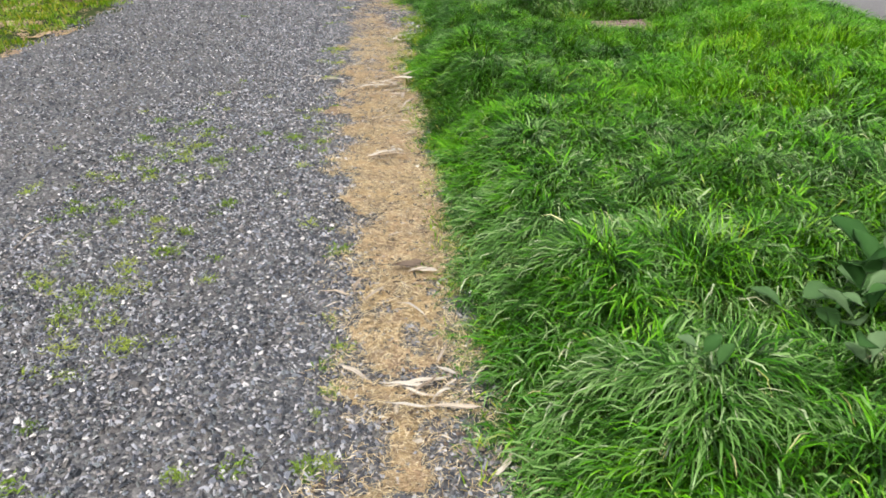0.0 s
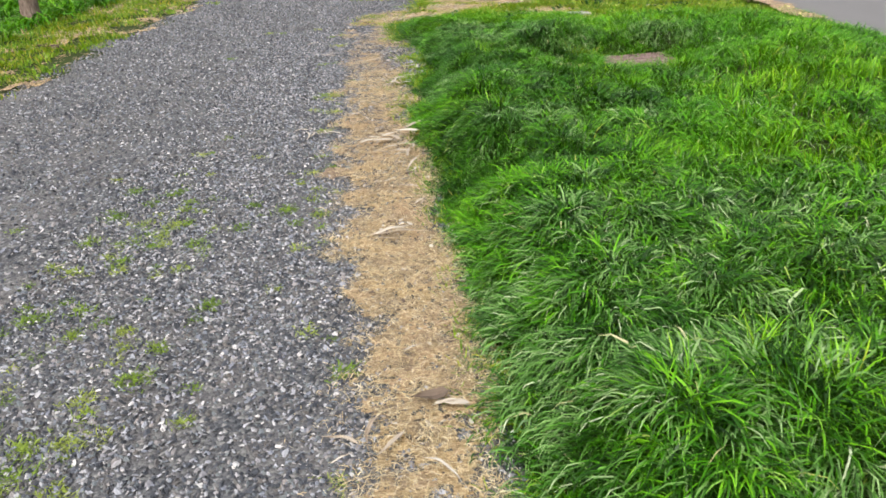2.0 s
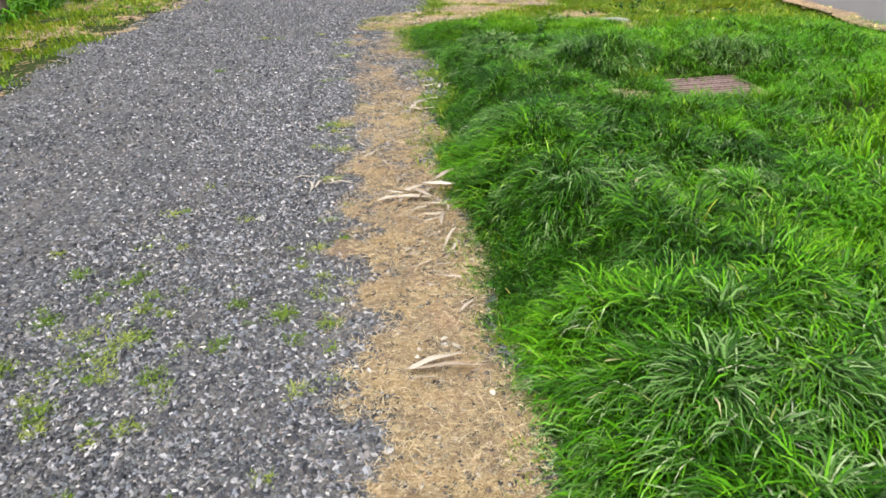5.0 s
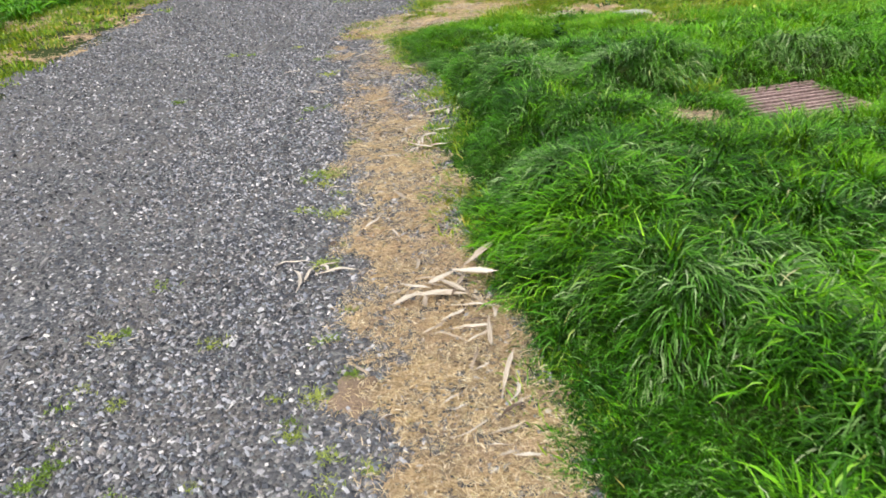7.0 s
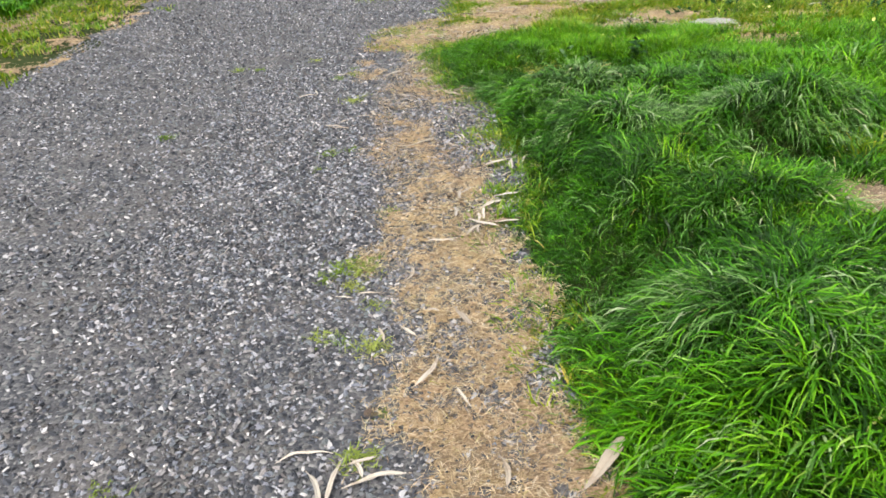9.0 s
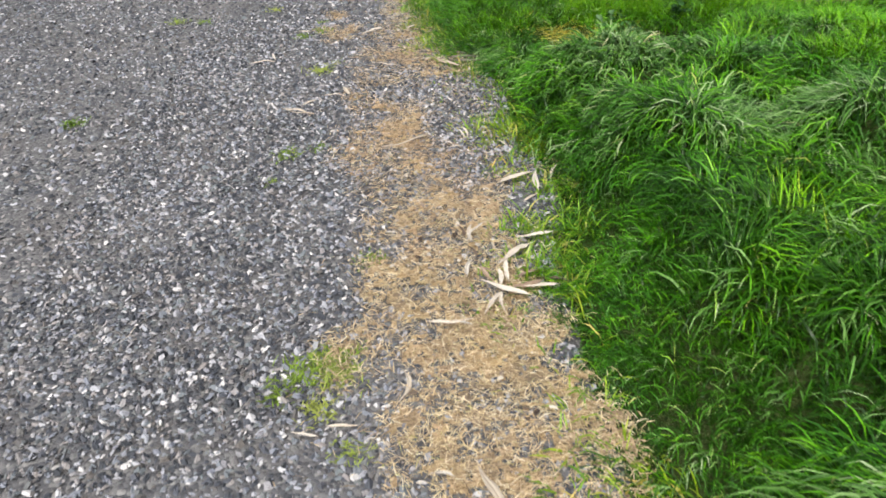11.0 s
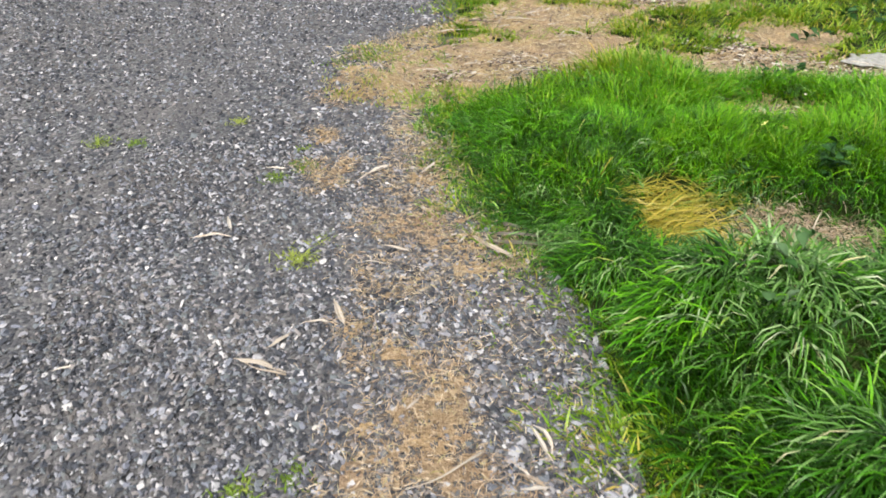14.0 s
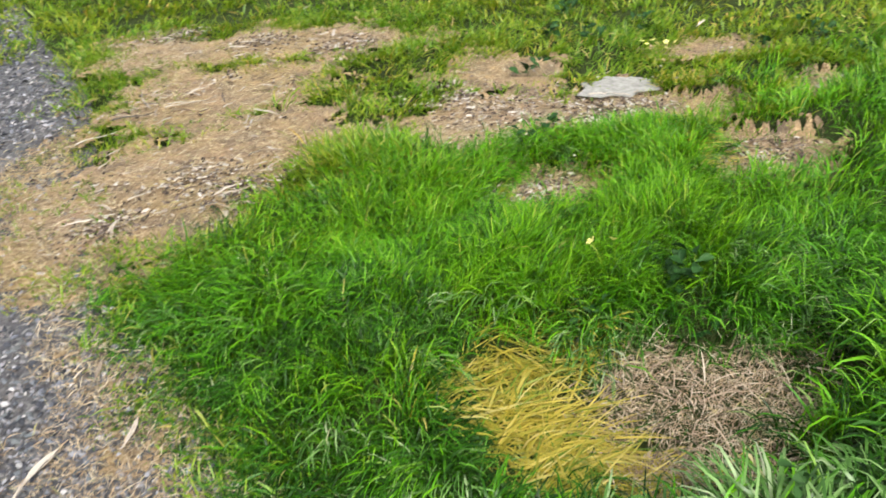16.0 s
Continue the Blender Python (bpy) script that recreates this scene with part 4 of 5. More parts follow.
# grass that has turned yellow at the rim of a dead patch
def clump(cx, cy, rx, ry, per, many, length, ang, start=(60, 88), end=(86, 106)):
    x, y = cx + rx * rng.normal(0, 1, many).clip(-1.5, 1.5), cy + ry * rng.normal(0, 1, many).clip(-1.5, 1.5)
    return tufts(x, y, per, length * rng.uniform(0.8, 1.2, many), 0.0058, 0.03, (np.full(many, ang) + rng.normal(0, 0.12, many), np.full(many, 1.25)), 4, start, end, 1.0)


v, f = joined([clump(0.07, 9.78, 0.08, 0.10, 10, 32, 0.18, -0.7), clump(0.16, 9.92, 0.09, 0.05, 8, 18, 0.16, -0.95), clump(0.10, 9.52, 0.07, 0.11, 10, 32, 0.17, -1.0), clump(0.17, 9.35, 0.07, 0.07, 9, 16, 0.15, -0.6), clump(0.22, 9.6, 0.10, 0.16, 7, 22, 0.15, -0.8), clump(-0.01, 9.78, 0.08, 0.12, 7, 16, 0.13, -0.3, (5, 40), (70, 140)), clump(0.33, 9.85, 0.1, 0.04, 6, 12, 0.12, -0.9, (20, 60), (80, 140)), clump(1.44, 10.53, 0.12, 0.07, 20, 34, 0.11, -0.8), clump(2.0, 11.05, 0.07, 0.05, 14, 14, 0.09, 0.3)])
tagged(new("yellow_grass", mesh_of("yellow_grass", v, f, YELLOW)), "bent yellow grass at the rim of a dead patch", "yellow grass", kind="stuff")
x, y = scatter(0.0, 1.1, 9.0, 9.95, 9000, lambda x, y: 0.35 * bareness(x, y, 1.35) + 0.65 * bareness(x, y))
v, f = blades(x, y, height(x, y) + rng.uniform(0.0, 0.02, len(x)), rng.uniform(0.015, 0.06, len(x)), rng.uniform(0.0012, 0.0034, len(x)), rng.uniform(0, 6.28, len(x)), rng.uniform(40, 92, len(x)), rng.uniform(80, 160, len(x)), 3)
x, y = scatter(0.0, 1.1, 9.0, 9.95, 900, lambda x, y: bareness(x, y, 1.25) * ramp(patchy(x, y, 0.12, 82), 0.35, 0.7))
v2, f2 = blades(x, y, height(x, y) + rng.uniform(0.0, 0.015, len(x)), rng.uniform(0.06, 0.13, len(x)), rng.uniform(0.003, 0.0055, len(x)), rng.uniform(0, 6.28, len(x)), rng.uniform(30, 85, len(x)), rng.uniform(95, 150, len(x)), 4)
v, f = joined([(v, f), (v2, f2)])
tagged(new("withered_grass", mesh_of("withered_grass", v, f, WITHERED)), "withered pale grass lying on a bare patch", "dead grass", kind="stuff")


# ---- fallen gum leaves ----
def leaf_mesh(name, mat, wide, bow, curl, sag, steps=13):
    """A sickle-shaped leaf one metre long along x, with thickness and a raised midrib; scaled when laid."""
    s = np.linspace(0, 1, steps)
    half = np.where(s < 0.09, 0.009, wide * np.minimum(((s - 0.05).clip(0) / 0.18) ** 0.7, ((1 - s) / 0.42).clip(0) ** 0.9).clip(0, 1) * 0.42 + 0.004) * (1 + 0.08 * np.sin(17 * s + 40 * wide))
    cy = bow * (s * (1 - s)) * 4 * 0.5
    cz = sag * np.sin(np.pi * s) * (1 + 0.7 * np.sin(9 * s + 60 * bow)) + 0.02
    tw = 1.6 * curl / 0.05 * (s - 0.4)
    rows = []
    for off, dz in ((-1, curl), (-0.45, curl * 0.2), (0, -0.012), (0.45, curl * 0.25), (1, curl * 0.8)):
        rows.append(np.stack([s - 0.5, cy + half * off * np.cos(0.4 * tw), cz + dz * half / (wide * 0.5) + half * off * np.sin(0.4 * tw)], -1))
    top = np.stack(rows, 1)
    low = top - np.array([0, 0, 0.004])
    v = np.concatenate([top.reshape(-1, 3), low.reshape(-1, 3)])
    k = steps * 5
    g = grid_faces(steps, 5)
    rim = []
    for i in range(steps - 1):
        rim += [(i * 5, i * 5 + 5, k + i * 5 + 5, k + i * 5), (i * 5 + 4, k + i * 5 + 4, k + i * 5 + 9, i * 5 + 9)]
    f = np.concatenate([g[:, ::-1], g + k, np.array(rim)])
    return mesh_of(name, v, f, mat, False)


SPECS = [(0.10, 0.05, 0.01, 0.02), (0.12, 0.14, 0.014, 0.03), (0.095, -0.14, 0.01, 0.03), (0.13, 0.03, 0.012, 0.02), (0.11, -0.22, 0.014, 0.03), (0.14, 0.06, -0.012, 0.03), (0.09, 0.30, 0.014, 0.04), (0.11, -0.04, 0.012, 0.02)]
LEAVES = [leaf_mesh("gum_leaf", GUM, *s) for s in SPECS]
BROADER = [leaf_mesh("gum_leaf", GUM, *s) for s in ((0.17, 0.06, 0.006, 0.015), (0.19, -0.05, -0.005, 0.01), (0.16, 0.10, 0.006, 0.012))]
DARK = [leaf_mesh("brown_leaf", BROWN, *s) for s in SPECS[2:5]]


def lay(name, meshes, rows, label, category, group, lift=0.03, longer=1.2, up=0.008, slender=True):
    """Things lying flat: rows of x, y, length, turn in degrees."""
    for x, y, length, turn in rows:
        length *= longer
        me = meshes[int(rng.integers(len(meshes)))]
        slim = 1.1 * min(1.0, 0.115 / length) ** 0.6 if slender else 1.0
        ob = new(name, me)
        z = float(height(x, y)) + lift * (1.5 if y > 10.6 else 1.0) * float(straw(x, y)) + 0.002 + up
        ob.matrix_world = pose(x, y, z, rng.normal(0, 5), rng.normal(0, 3), turn + (180 if rng.random() < 0.5 else 0)) @ Matrix.Diagonal((length, length * slim * rng.uniform(0.85, 1.25), length, 1))
        tagged(ob, label, category, group)


PALE = "pale dry gum leaf lying on dead grass"
lay("fallen_leaf", LEAVES, [
    (-0.44, 2.63, 0.12, -25), (-0.43, 2.55, 0.07, 38), (-0.34, 2.66, 0.11, 78), (-0.28, 2.58, 0.12, 56), (-0.13, 2.45, 0.13, -44), (-0.11, 2.77, 0.09, 14), (-0.05, 2.28, 0.06, 36),
    (-0.02, 2.18, 0.12, 74), (0.00, 2.10, 0.08, -39), (-0.13, 2.03, 0.15, -10), (-0.09, 2.04, 0.18, 11), (-0.08, 2.00, 0.15, 51), (-0.08, 1.97, 0.10, -20), (-0.01, 1.95, 0.08, 47),
    (-0.12, 1.90, 0.12, -9), (0.02, 1.89, 0.15, 0), (0.01, 2.01, 0.05, 45), (-0.30, 2.09, 0.12, -41), (0.0, 1.78, 0.04, -37), (0.15, 1.67, 0.12, 66),
], PALE, "leaf", "fallen gum leaves")
lay("fallen_leaf", LEAVES, [
    (-0.36, 4.19, 0.19, 25), (-0.32, 4.15, 0.22, 0), (-0.39, 4.08, 0.10, 13), (-0.21, 4.55, 0.06, 64), (-0.10, 3.64, 0.05, -1), (-0.23, 3.11, 0.07, 35),
    (-0.64, 5.77, 0.07, 17), (-0.63, 5.72, 0.09, 53), (-0.58, 5.76, 0.06, 26), (-0.56, 5.71, 0.05, 58), (-0.53, 5.86, 0.07, 2),
    (-0.49, 5.80, 0.11, -16), (-0.47, 5.74, 0.11, -5), (-0.33, 5.66, 0.10, -59), (-0.36, 5.63, 0.12, -6), (-0.30, 5.57, 0.09, -88), (-0.51, 5.50, 0.11, 43), (-0.44, 5.57, 0.11, 44),
], PALE, "leaf", "fallen gum leaves")
lay("fallen_leaf", LEAVES, [
    (-0.47, 5.41, 0.13, -29), (-0.38, 5.48, 0.12, 0), (-0.36, 5.43, 0.13, 45), (-0.32, 5.44, 0.17, -93), (-0.39, 5.29, 0.13, 74), (-0.37, 5.24, 0.06, 34), (-0.29, 5.19, 0.21, 74),
    (-0.29, 5.10, 0.10, 73), (-0.27, 5.05, 0.06, 34), (-0.47, 5.09, 0.06, 36), (-0.46, 5.05, 0.06, 17), (-0.33, 4.93, 0.09, 18), (-0.35, 4.87, 0.06, -9), (-0.33, 4.83, 0.06, 20),
    (-0.28, 4.82, 0.07, 3), (-0.30, 4.84, 0.05, -83), (-0.23, 4.58, 0.11, 56), (-0.67, 5.05, 0.05, 35), (-0.74, 6.79, 0.05, -12), (-0.63, 6.75, 0.12, -66),
], PALE, "leaf", "fallen gum leaves")
lay("fallen_leaf", LEAVES, [
    (-0.82, 6.71, 0.08, -51), (-0.91, 6.70, 0.09, -76), (-0.76, 6.45, 0.15, 64), (-0.65, 6.32, 0.08, -66), (-0.38, 6.45, 0.09, -42), (-0.37, 6.41, 0.05, -82), (-0.57, 6.00, 0.11, -86),
    (-0.97, 6.99, 0.07, -8), (-1.06, 6.97, 0.06, -17), (-0.83, 7.11, 0.10, 83), (-0.69, 7.34, 0.11, -8),     ], PALE, "leaf", "fallen gum leaves")
lay("fallen_leaf", LEAVES, [
    (-0.61, 8.53, 0.08, -40),
    (-0.56, 8.65, 0.11, -76), (-0.80, 8.26, 0.05, 50), (-0.90, 9.58, 0.09, -23), (-0.67, 9.60, 0.05, 60), (-0.87, 8.80, 0.06, 52), (-0.56, 8.66, 0.09, -73), (-0.62, 8.56, 0.07, -59),
    (-0.60, 8.51, 0.06, -4), (-0.40, 8.55, 0.06, -59), (-0.97, 10.19, 0.12, 41), (-0.76, 10.18, 0.09, 55), (-0.78, 10.48, 0.08, 67), (-0.97, 11.44, 0.12, -70),
], PALE, "leaf", "fallen gum leaves")
lay("fallen_leaf", LEAVES, [
    (-0.14, 11.20, 0.13, -4), (-0.17, 11.23, 0.11, 15), (-0.60, 11.42, 0.11, -59), (-0.58, 11.23, 0.15, 70), (-0.69, 11.34, 0.10, -11), (-0.08, 12.28, 0.12, -9), (0.05, 12.40, 0.12, 19),
    (0.24, 11.96, 0.14, -53), (0.11, 13.33, 0.14, -47), (0.21, 12.96, 0.12, -83), (0.51, 12.54, 0.10, -83), (1.06, 12.77, 0.13, 15), (1.11, 13.56, 0.11, 37), (2.78, 11.66, 0.18, 23), (1.40, 10.85, 0.06, 27),
    (1.0, 12.85, 0.11, 60), (-0.45, 11.95, 0.08, 20), (0.35, 12.2, 0.08, 140),
], PALE, "leaf", "fallen gum leaves")
strewn = []
for cx, cy, rx, ry, turn in BARE[1:10]:
    for _ in range(int(7 * rx * ry / 0.2) + 1):
        a, q = rng.uniform(0, 6.28), 0.85 * math.sqrt(rng.random())
        strewn.append((cx + rx * q * math.cos(a), cy + ry * q * math.sin(a), rng.uniform(0.03, 0.085), rng.uniform(0, 360)))
lay("fallen_leaf", LEAVES, strewn, PALE, "leaf", "fallen gum leaves", 0.026, up=0.008)
# leaves crossing one another beside the grass
CROSSED = "pale strap-shaped gum leaf among crossing leaves"
lay("fallen_leaf", LEAVES, [(-0.559, 7.415, 0.13, 62), (-0.532, 7.54, 0.096, -94), (-0.496, 7.583, 0.126, -95), (-0.466, 7.668, 0.187, -128), (-0.245, 8.216, 0.126, 70), (-0.36, 8.043, 0.077, 43), (-0.613, 7.597, 0.108, 78), (-0.567, 7.807, 0.13, 55), (-0.591, 7.801, 0.096, 86), (-0.528, 7.415, 0.092, -92), (-0.523, 7.72, 0.054, -77)], CROSSED, "leaf", "fallen gum leaves", 0.01, 1.1, 0.024)
lay("fallen_leaf", BROADER, [(-0.513, 7.477, 0.147, -30), (-0.408, 7.489, 0.099, -2), (-0.382, 7.777, 0.116, 8), (-0.394, 8.178, 0.147, 27), (-0.319, 8.154, 0.149, -95), (-0.658, 7.322, 0.058, -16)], "broad pale gum leaf among crossing leaves", "leaf", "fallen gum leaves", 0.01, 1.08, 0.03, False)
lay("fallen_leaf", [leaf_mesh("tan_leaf", TAN, *q) for q in ((0.19, 0.2, 0.006, 0.015), (0.16, -0.1, 0.008, 0.02))], [(-0.454, 7.51, 0.102, 16), (-0.44, 7.56, 0.08, 28), (-0.56, 7.572, 0.085, -68), (-0.57, 7.6, 0.05, -30)], "tan dry leaf under paler leaves", "leaf", "fallen gum leaves", 0.01, 1.15, 0.018, False)
# two large leaves propped on the grass edge
lay("fallen_leaf", BROADER[:1], [(-0.31, 5.99, 0.20, 52), (-0.34, 5.83, 0.16, -20)], "large pale gum leaf resting on the grass edge", "leaf", "fallen gum leaves", 0.03, up=0.04, slender=False)
# a heap of broader leaves
lay("fallen_leaf", BROADER, [(-0.47, 5.85, 0.13, 35), (-0.43, 5.78, 0.15, -50), (-0.50, 5.74, 0.15, 12), (-0.57, 5.80, 0.10, -20), (-0.60, 5.70, 0.12, 38), (-0.44, 5.71, 0.12, -8), (-0.53, 5.69, 0.09, 85), (-0.39, 5.82, 0.10, 70)], "broad pale gum leaf in a small heap of leaves", "leaf", "fallen gum leaves", 0.03, up=0.012, slender=False)
lay("fallen_leaf", LEAVES, [
    (-1.09, 6.12, 0.13, 8), (-1.06, 5.97, 0.17, -79), (-1.00, 6.03, 0.16, 82), (-0.95, 6.07, 0.09, -64), (-0.89, 6.02, 0.16, 22), (-0.94, 6.1, 0.08, 15), (-0.76, 5.32, 0.07, -38), (-1.60, 5.62, 0.05, 25),
    (-1.56, 9.73, 0.13, -9), (-1.51, 9.83, 0.09, -74), (-1.08, 9.24, 0.14, -75), (-1.15, 9.19, 0.08, -5), (-1.25, 9.12, 0.08, 49), (-1.29, 9.01, 0.14, -23), (-1.84, 9.05, 0.06, 19), (-1.39, 10.28, 0.08, -17),
], "pale dry gum leaf lying on grey gravel", "leaf", "fallen gum leaves", 0.0)
lay("fallen_leaf", [leaf_mesh("brown_leaf", BROWN, 0.34, 0.22, 0.035, 0.03)], [(-0.16, 2.82, 0.115, 10)], "broad curled dark brown leaf on dead grass", "leaf", "brown dead leaves", up=0.012, slender=False)
lay("fallen_leaf", [leaf_mesh("gum_leaf", GUM, 0.26, -0.1, -0.02, 0.02)], [(-0.09, 2.77, 0.10, -8)], "broad pale tan leaf beside a brown one", "leaf", "fallen gum leaves", up=0.008, slender=False)
lay("fallen_leaf", DARK, [
    (-0.379, 7.531, 0.113, -8), (-0.628, 7.82, 0.08, -78), (-0.60, 7.70, 0.07, -70), (-0.16, 2.81, 0.11, 13), (-0.18, 4.16, 0.06, -2), (-0.30, 5.0, 0.1, 40), (-0.36, 5.52, 0.11, 15), (-0.42, 5.75, 0.12, 70), (0.3, 4.5, 0.1, 30),
    (-0.3, 11.3, 0.1, 20), (-0.2, 11.35, 0.08, -40), (-0.05, 11.2, 0.1, 70), (0.3, 13.3, 0.12, 0), (0.6, 13.1, 0.1, 50), (1.05, 12.9, 0.1, -20), (0.0, 12.1, 0.09, 10), (-0.1, 12.15, 0.1, -30), (0.9, 10.7, 0.07, 30), (1.3, 11.0, 0.09, 0), (1.5, 10.95, 0.08, 60), (1.75, 10.4, 0.08, -10),
], "curled brown dead leaf lying on dead grass", "leaf", "brown dead leaves", up=0.012)


def twig_mesh(name, mat, bend, thick, steps=8, sides=6):
    s = np.linspace(0, 1, steps)
    a = np.arange(sides) * 2 * np.pi / sides
    cy, cz = bend * np.sin(np.pi * s), 0.02 * np.sin(7 * s) + thick
    rad = thick * (1.05 - 0.7 * s)
    v = np.stack([np.repeat((s - 0.5)[:, None], sides, 1), cy[:, None] + rad[:, None] * np.cos(a), cz[:, None] + rad[:, None] * np.sin(a)], -1).reshape(-1, 3)
    f = []
    for i in range(steps - 1):
        for j in range(sides):
            f.append((i * sides + j, i * sides + (j + 1) % sides, (i + 1) * sides + (j + 1) % sides, (i + 1) * sides + j))
    f += [(3, 2, 1, 0), (5, 4, 3, 0), tuple((steps - 1) * sides + j for j in (0, 1, 2, 3)), tuple((steps - 1) * sides + j for j in (0, 3, 4, 5))]
    return mesh_of(name, v, np.array(f), mat)


TWIGS = [twig_mesh("twig", GUM, 0.06, 0.022), twig_mesh("twig", GUM, -0.1, 0.018), twig_mesh("twig", BARK, 0.04, 0.025)]
lay("twig", TWIGS, [
    (-1.88, 3.14, 0.19, 87), (-1.89, 3.99, 0.08, 60), (-0.43, 4.95, 0.11, 31), (-0.93, 8.17, 0.08, 8), (-1.28, 9.0, 0.13, -30), (-0.80, 8.57, 0.18, 28), (-0.96, 9.5, 0.08, -20), (-0.98, 10.17, 0.12, 39),
    (-0.49, 12.16, 0.16, 9), (-0.30, 12.26, 0.16, -11), (0.02, 12.28, 0.16, 9), (-0.20, 12.44, 0.2, -94), (0.14, 12.27, 0.2, -104), (-1.35, 8.0, 0.07, 20), (-1.6, 7.4, 0.06, 70), (-0.55, 4.9, 0.07, 100),
], "thin pale broken twig on the ground", "twig", "fallen twigs", 0.022)
TWIGS = [twig_mesh("twig", GUM, 0.05, 0.036), twig_mesh("twig", GUM, -0.07, 0.03), twig_mesh("twig", GUM, 0.03, 0.042), twig_mesh("twig", BARK, 0.08, 0.032)]
strewn = []
for cx, cy, rx, ry, many, turn in ((-0.05, 12.2, 0.28, 0.14, 26, 10), (-0.3, 11.5, 0.28, 0.2, 26, 10), (1.4, 11.15, 0.22, 0.2, 28, 10), (0.5, 12.9, 0.3, 0.2, 16, 0), (-0.1, 11.3, 0.15, 0.1, 14, 30)):
    strewn += [(rng.normal(cx, rx), rng.normal(cy, ry), 0.035 + 0.09 * rng.beta(1.2, 3), rng.normal(turn, 50)) for _ in range(many)]
lay("twig", TWIGS, strewn, "thin bleached twig lying on dry ground", "twig", "fallen twigs", 0.024, 1.0, 0.012)

lay("twig", [twig_mesh("twig", BROWN, 0.08, 0.07), twig_mesh("twig", BROWN, -0.12, 0.06)], [(-4.70, 10.02, 0.20, 4), (-4.62, 9.98, 0.12, -25), (-4.80, 10.06, 0.10, 30)], "dark broken stick on the dry verge", "twig", "dark sticks on the verge", 0.02, 1.0, 0.02)


def bark_mesh(seed):
    """A torn strip of bark, one metre long, curled, with ragged ends."""
    r = np.random.default_rng(seed)
    s = np.linspace(0, 1, 8)
    rows = []
    for off in np.linspace(-1, 1, 5):
        rows.append(np.stack([s - 0.5 + r.uniform(-0.05, 0.05) * (np.abs(s - 0.5) > 0.45), 0.055 * off * (0.7 + 0.3 * np.sin(5 * s + seed)) + 0.05 * np.sin(3 * s + seed), 0.05 + 0.03 * off * off + 0.02 * np.sin(6 * s + off)], -1))
    top = np.stack(rows, 1)
    v = np.concatenate([top.reshape(-1, 3), (top - np.array([0, 0, 0.025])).reshape(-1, 3)])
    g, k = grid_faces(8, 5), 40
    rim = [(i * 5, i * 5 + 5, k + i * 5 + 5, k + i * 5) for i in range(7)] + [(i * 5 + 4, k + i * 5 + 4, k + i * 5 + 9, i * 5 + 9) for i in range(7)] + [(j, k + j, k + j + 1, j + 1) for j in range(4)] + [(35 + j, 36 + j, k + 36 + j, k + 35 + j) for j in range(4)]
    return mesh_of("bark", v, np.concatenate([g[:, ::-1], g + k, np.array(rim)]), GUM if seed == 1 else BARK)


lay("bark_strip", [bark_mesh(1)], [(-0.57, 9.56, 0.155, -52)], "pale curled strip of bark beside the grass", "bark", "bark strips", 0.004)
lay("bark_strip", [bark_mesh(2), bark_mesh(3)], [(-0.50, 9.63, 0.16, -13), (-0.48, 9.57, 0.15, -5), (-0.44, 9.66, 0.14, -25)], "grey weathered bark strip beside the grass", "bark", "bark strips", 0.004)

# crumbs of bark and leaf on the dry ground
x, y = scatter(-1.3, 2.9, 1.2, 13.8, 950, lambda x, y: straw(x, y) * np.where(y > 10.6, 1.0, np.where(y < 3.0, 0.4, 0.18)) * (np.hypot(x - 0.5, y - 9.45) > 0.5) * ramp(patchy(x, y, 0.2, 61), 0.35, 0.75))
heaps = [(0.22, 13.5, 0.10), (0.62, 13.05, 0.11), (1.0, 12.68, 0.13), (-0.22, 11.5, 0.12), (-0.10, 11.28, 0.10), (-0.6, 11.3, 0.10), (1.62, 10.98, 0.12), (1.35, 11.0, 0.1), (1.15, 11.35, 0.16), (1.5, 11.15, 0.18), (1.05, 11.6, 0.12), (1.72, 10.3, 0.12), (0.82, 10.62, 0.1)]
x = np.concatenate([x] + [rng.normal(a, k, 280) for a, c, k in heaps])
y = np.concatenate([y] + [rng.normal(c, 0.6 * k, 280) for a, c, k in heaps])
size = rng.uniform(0.008, 0.03, len(x))
v, f = stones(x, y, np.maximum(height(x, y), 0) + 0.018, size)
v[:, 2] = np.repeat(np.maximum(height(x, y), 0) + 0.018, 7) + 0.5 * (v[:, 2] - np.repeat(np.maximum(height(x, y), 0) + 0.018, 7))
tagged(new("leaf_litter", mesh_of("leaf_litter", v, f, CRUMB, False)), "dark brown and grey crumbs of bark and leaves", "leaf litter", kind="stuff")

# ---- weeds in the gravel ----
def weed_mesh(per, length, wide):
    zero = np.zeros(per)
    v, f = blades(rng.normal(0, 0.022, per), rng.normal(0, 0.022, per), zero + 0.002, length * rng.uniform(0.5, 1.2, per), wide * rng.uniform(0.7, 1.3, per), rng.uniform(0, 6.28, per), rng.uniform(25, 80, per), rng.uniform(60, 115, per), 3)
    v = np.concatenate([v, [[0, 0, -0.004]]])
    base = np.arange(per) * 7
    f = np.concatenate([f, np.stack([base, np.full(per, len(v) - 1), base + 3], -1)])
    return mesh_of("weed", v, f, WEED)


WEEDS = [weed_mesh(90, 0.024, 0.0034), weed_mesh(60, 0.022, 0.004), weed_mesh(120, 0.03, 0.0034), weed_mesh(50, 0.02, 0.003)]


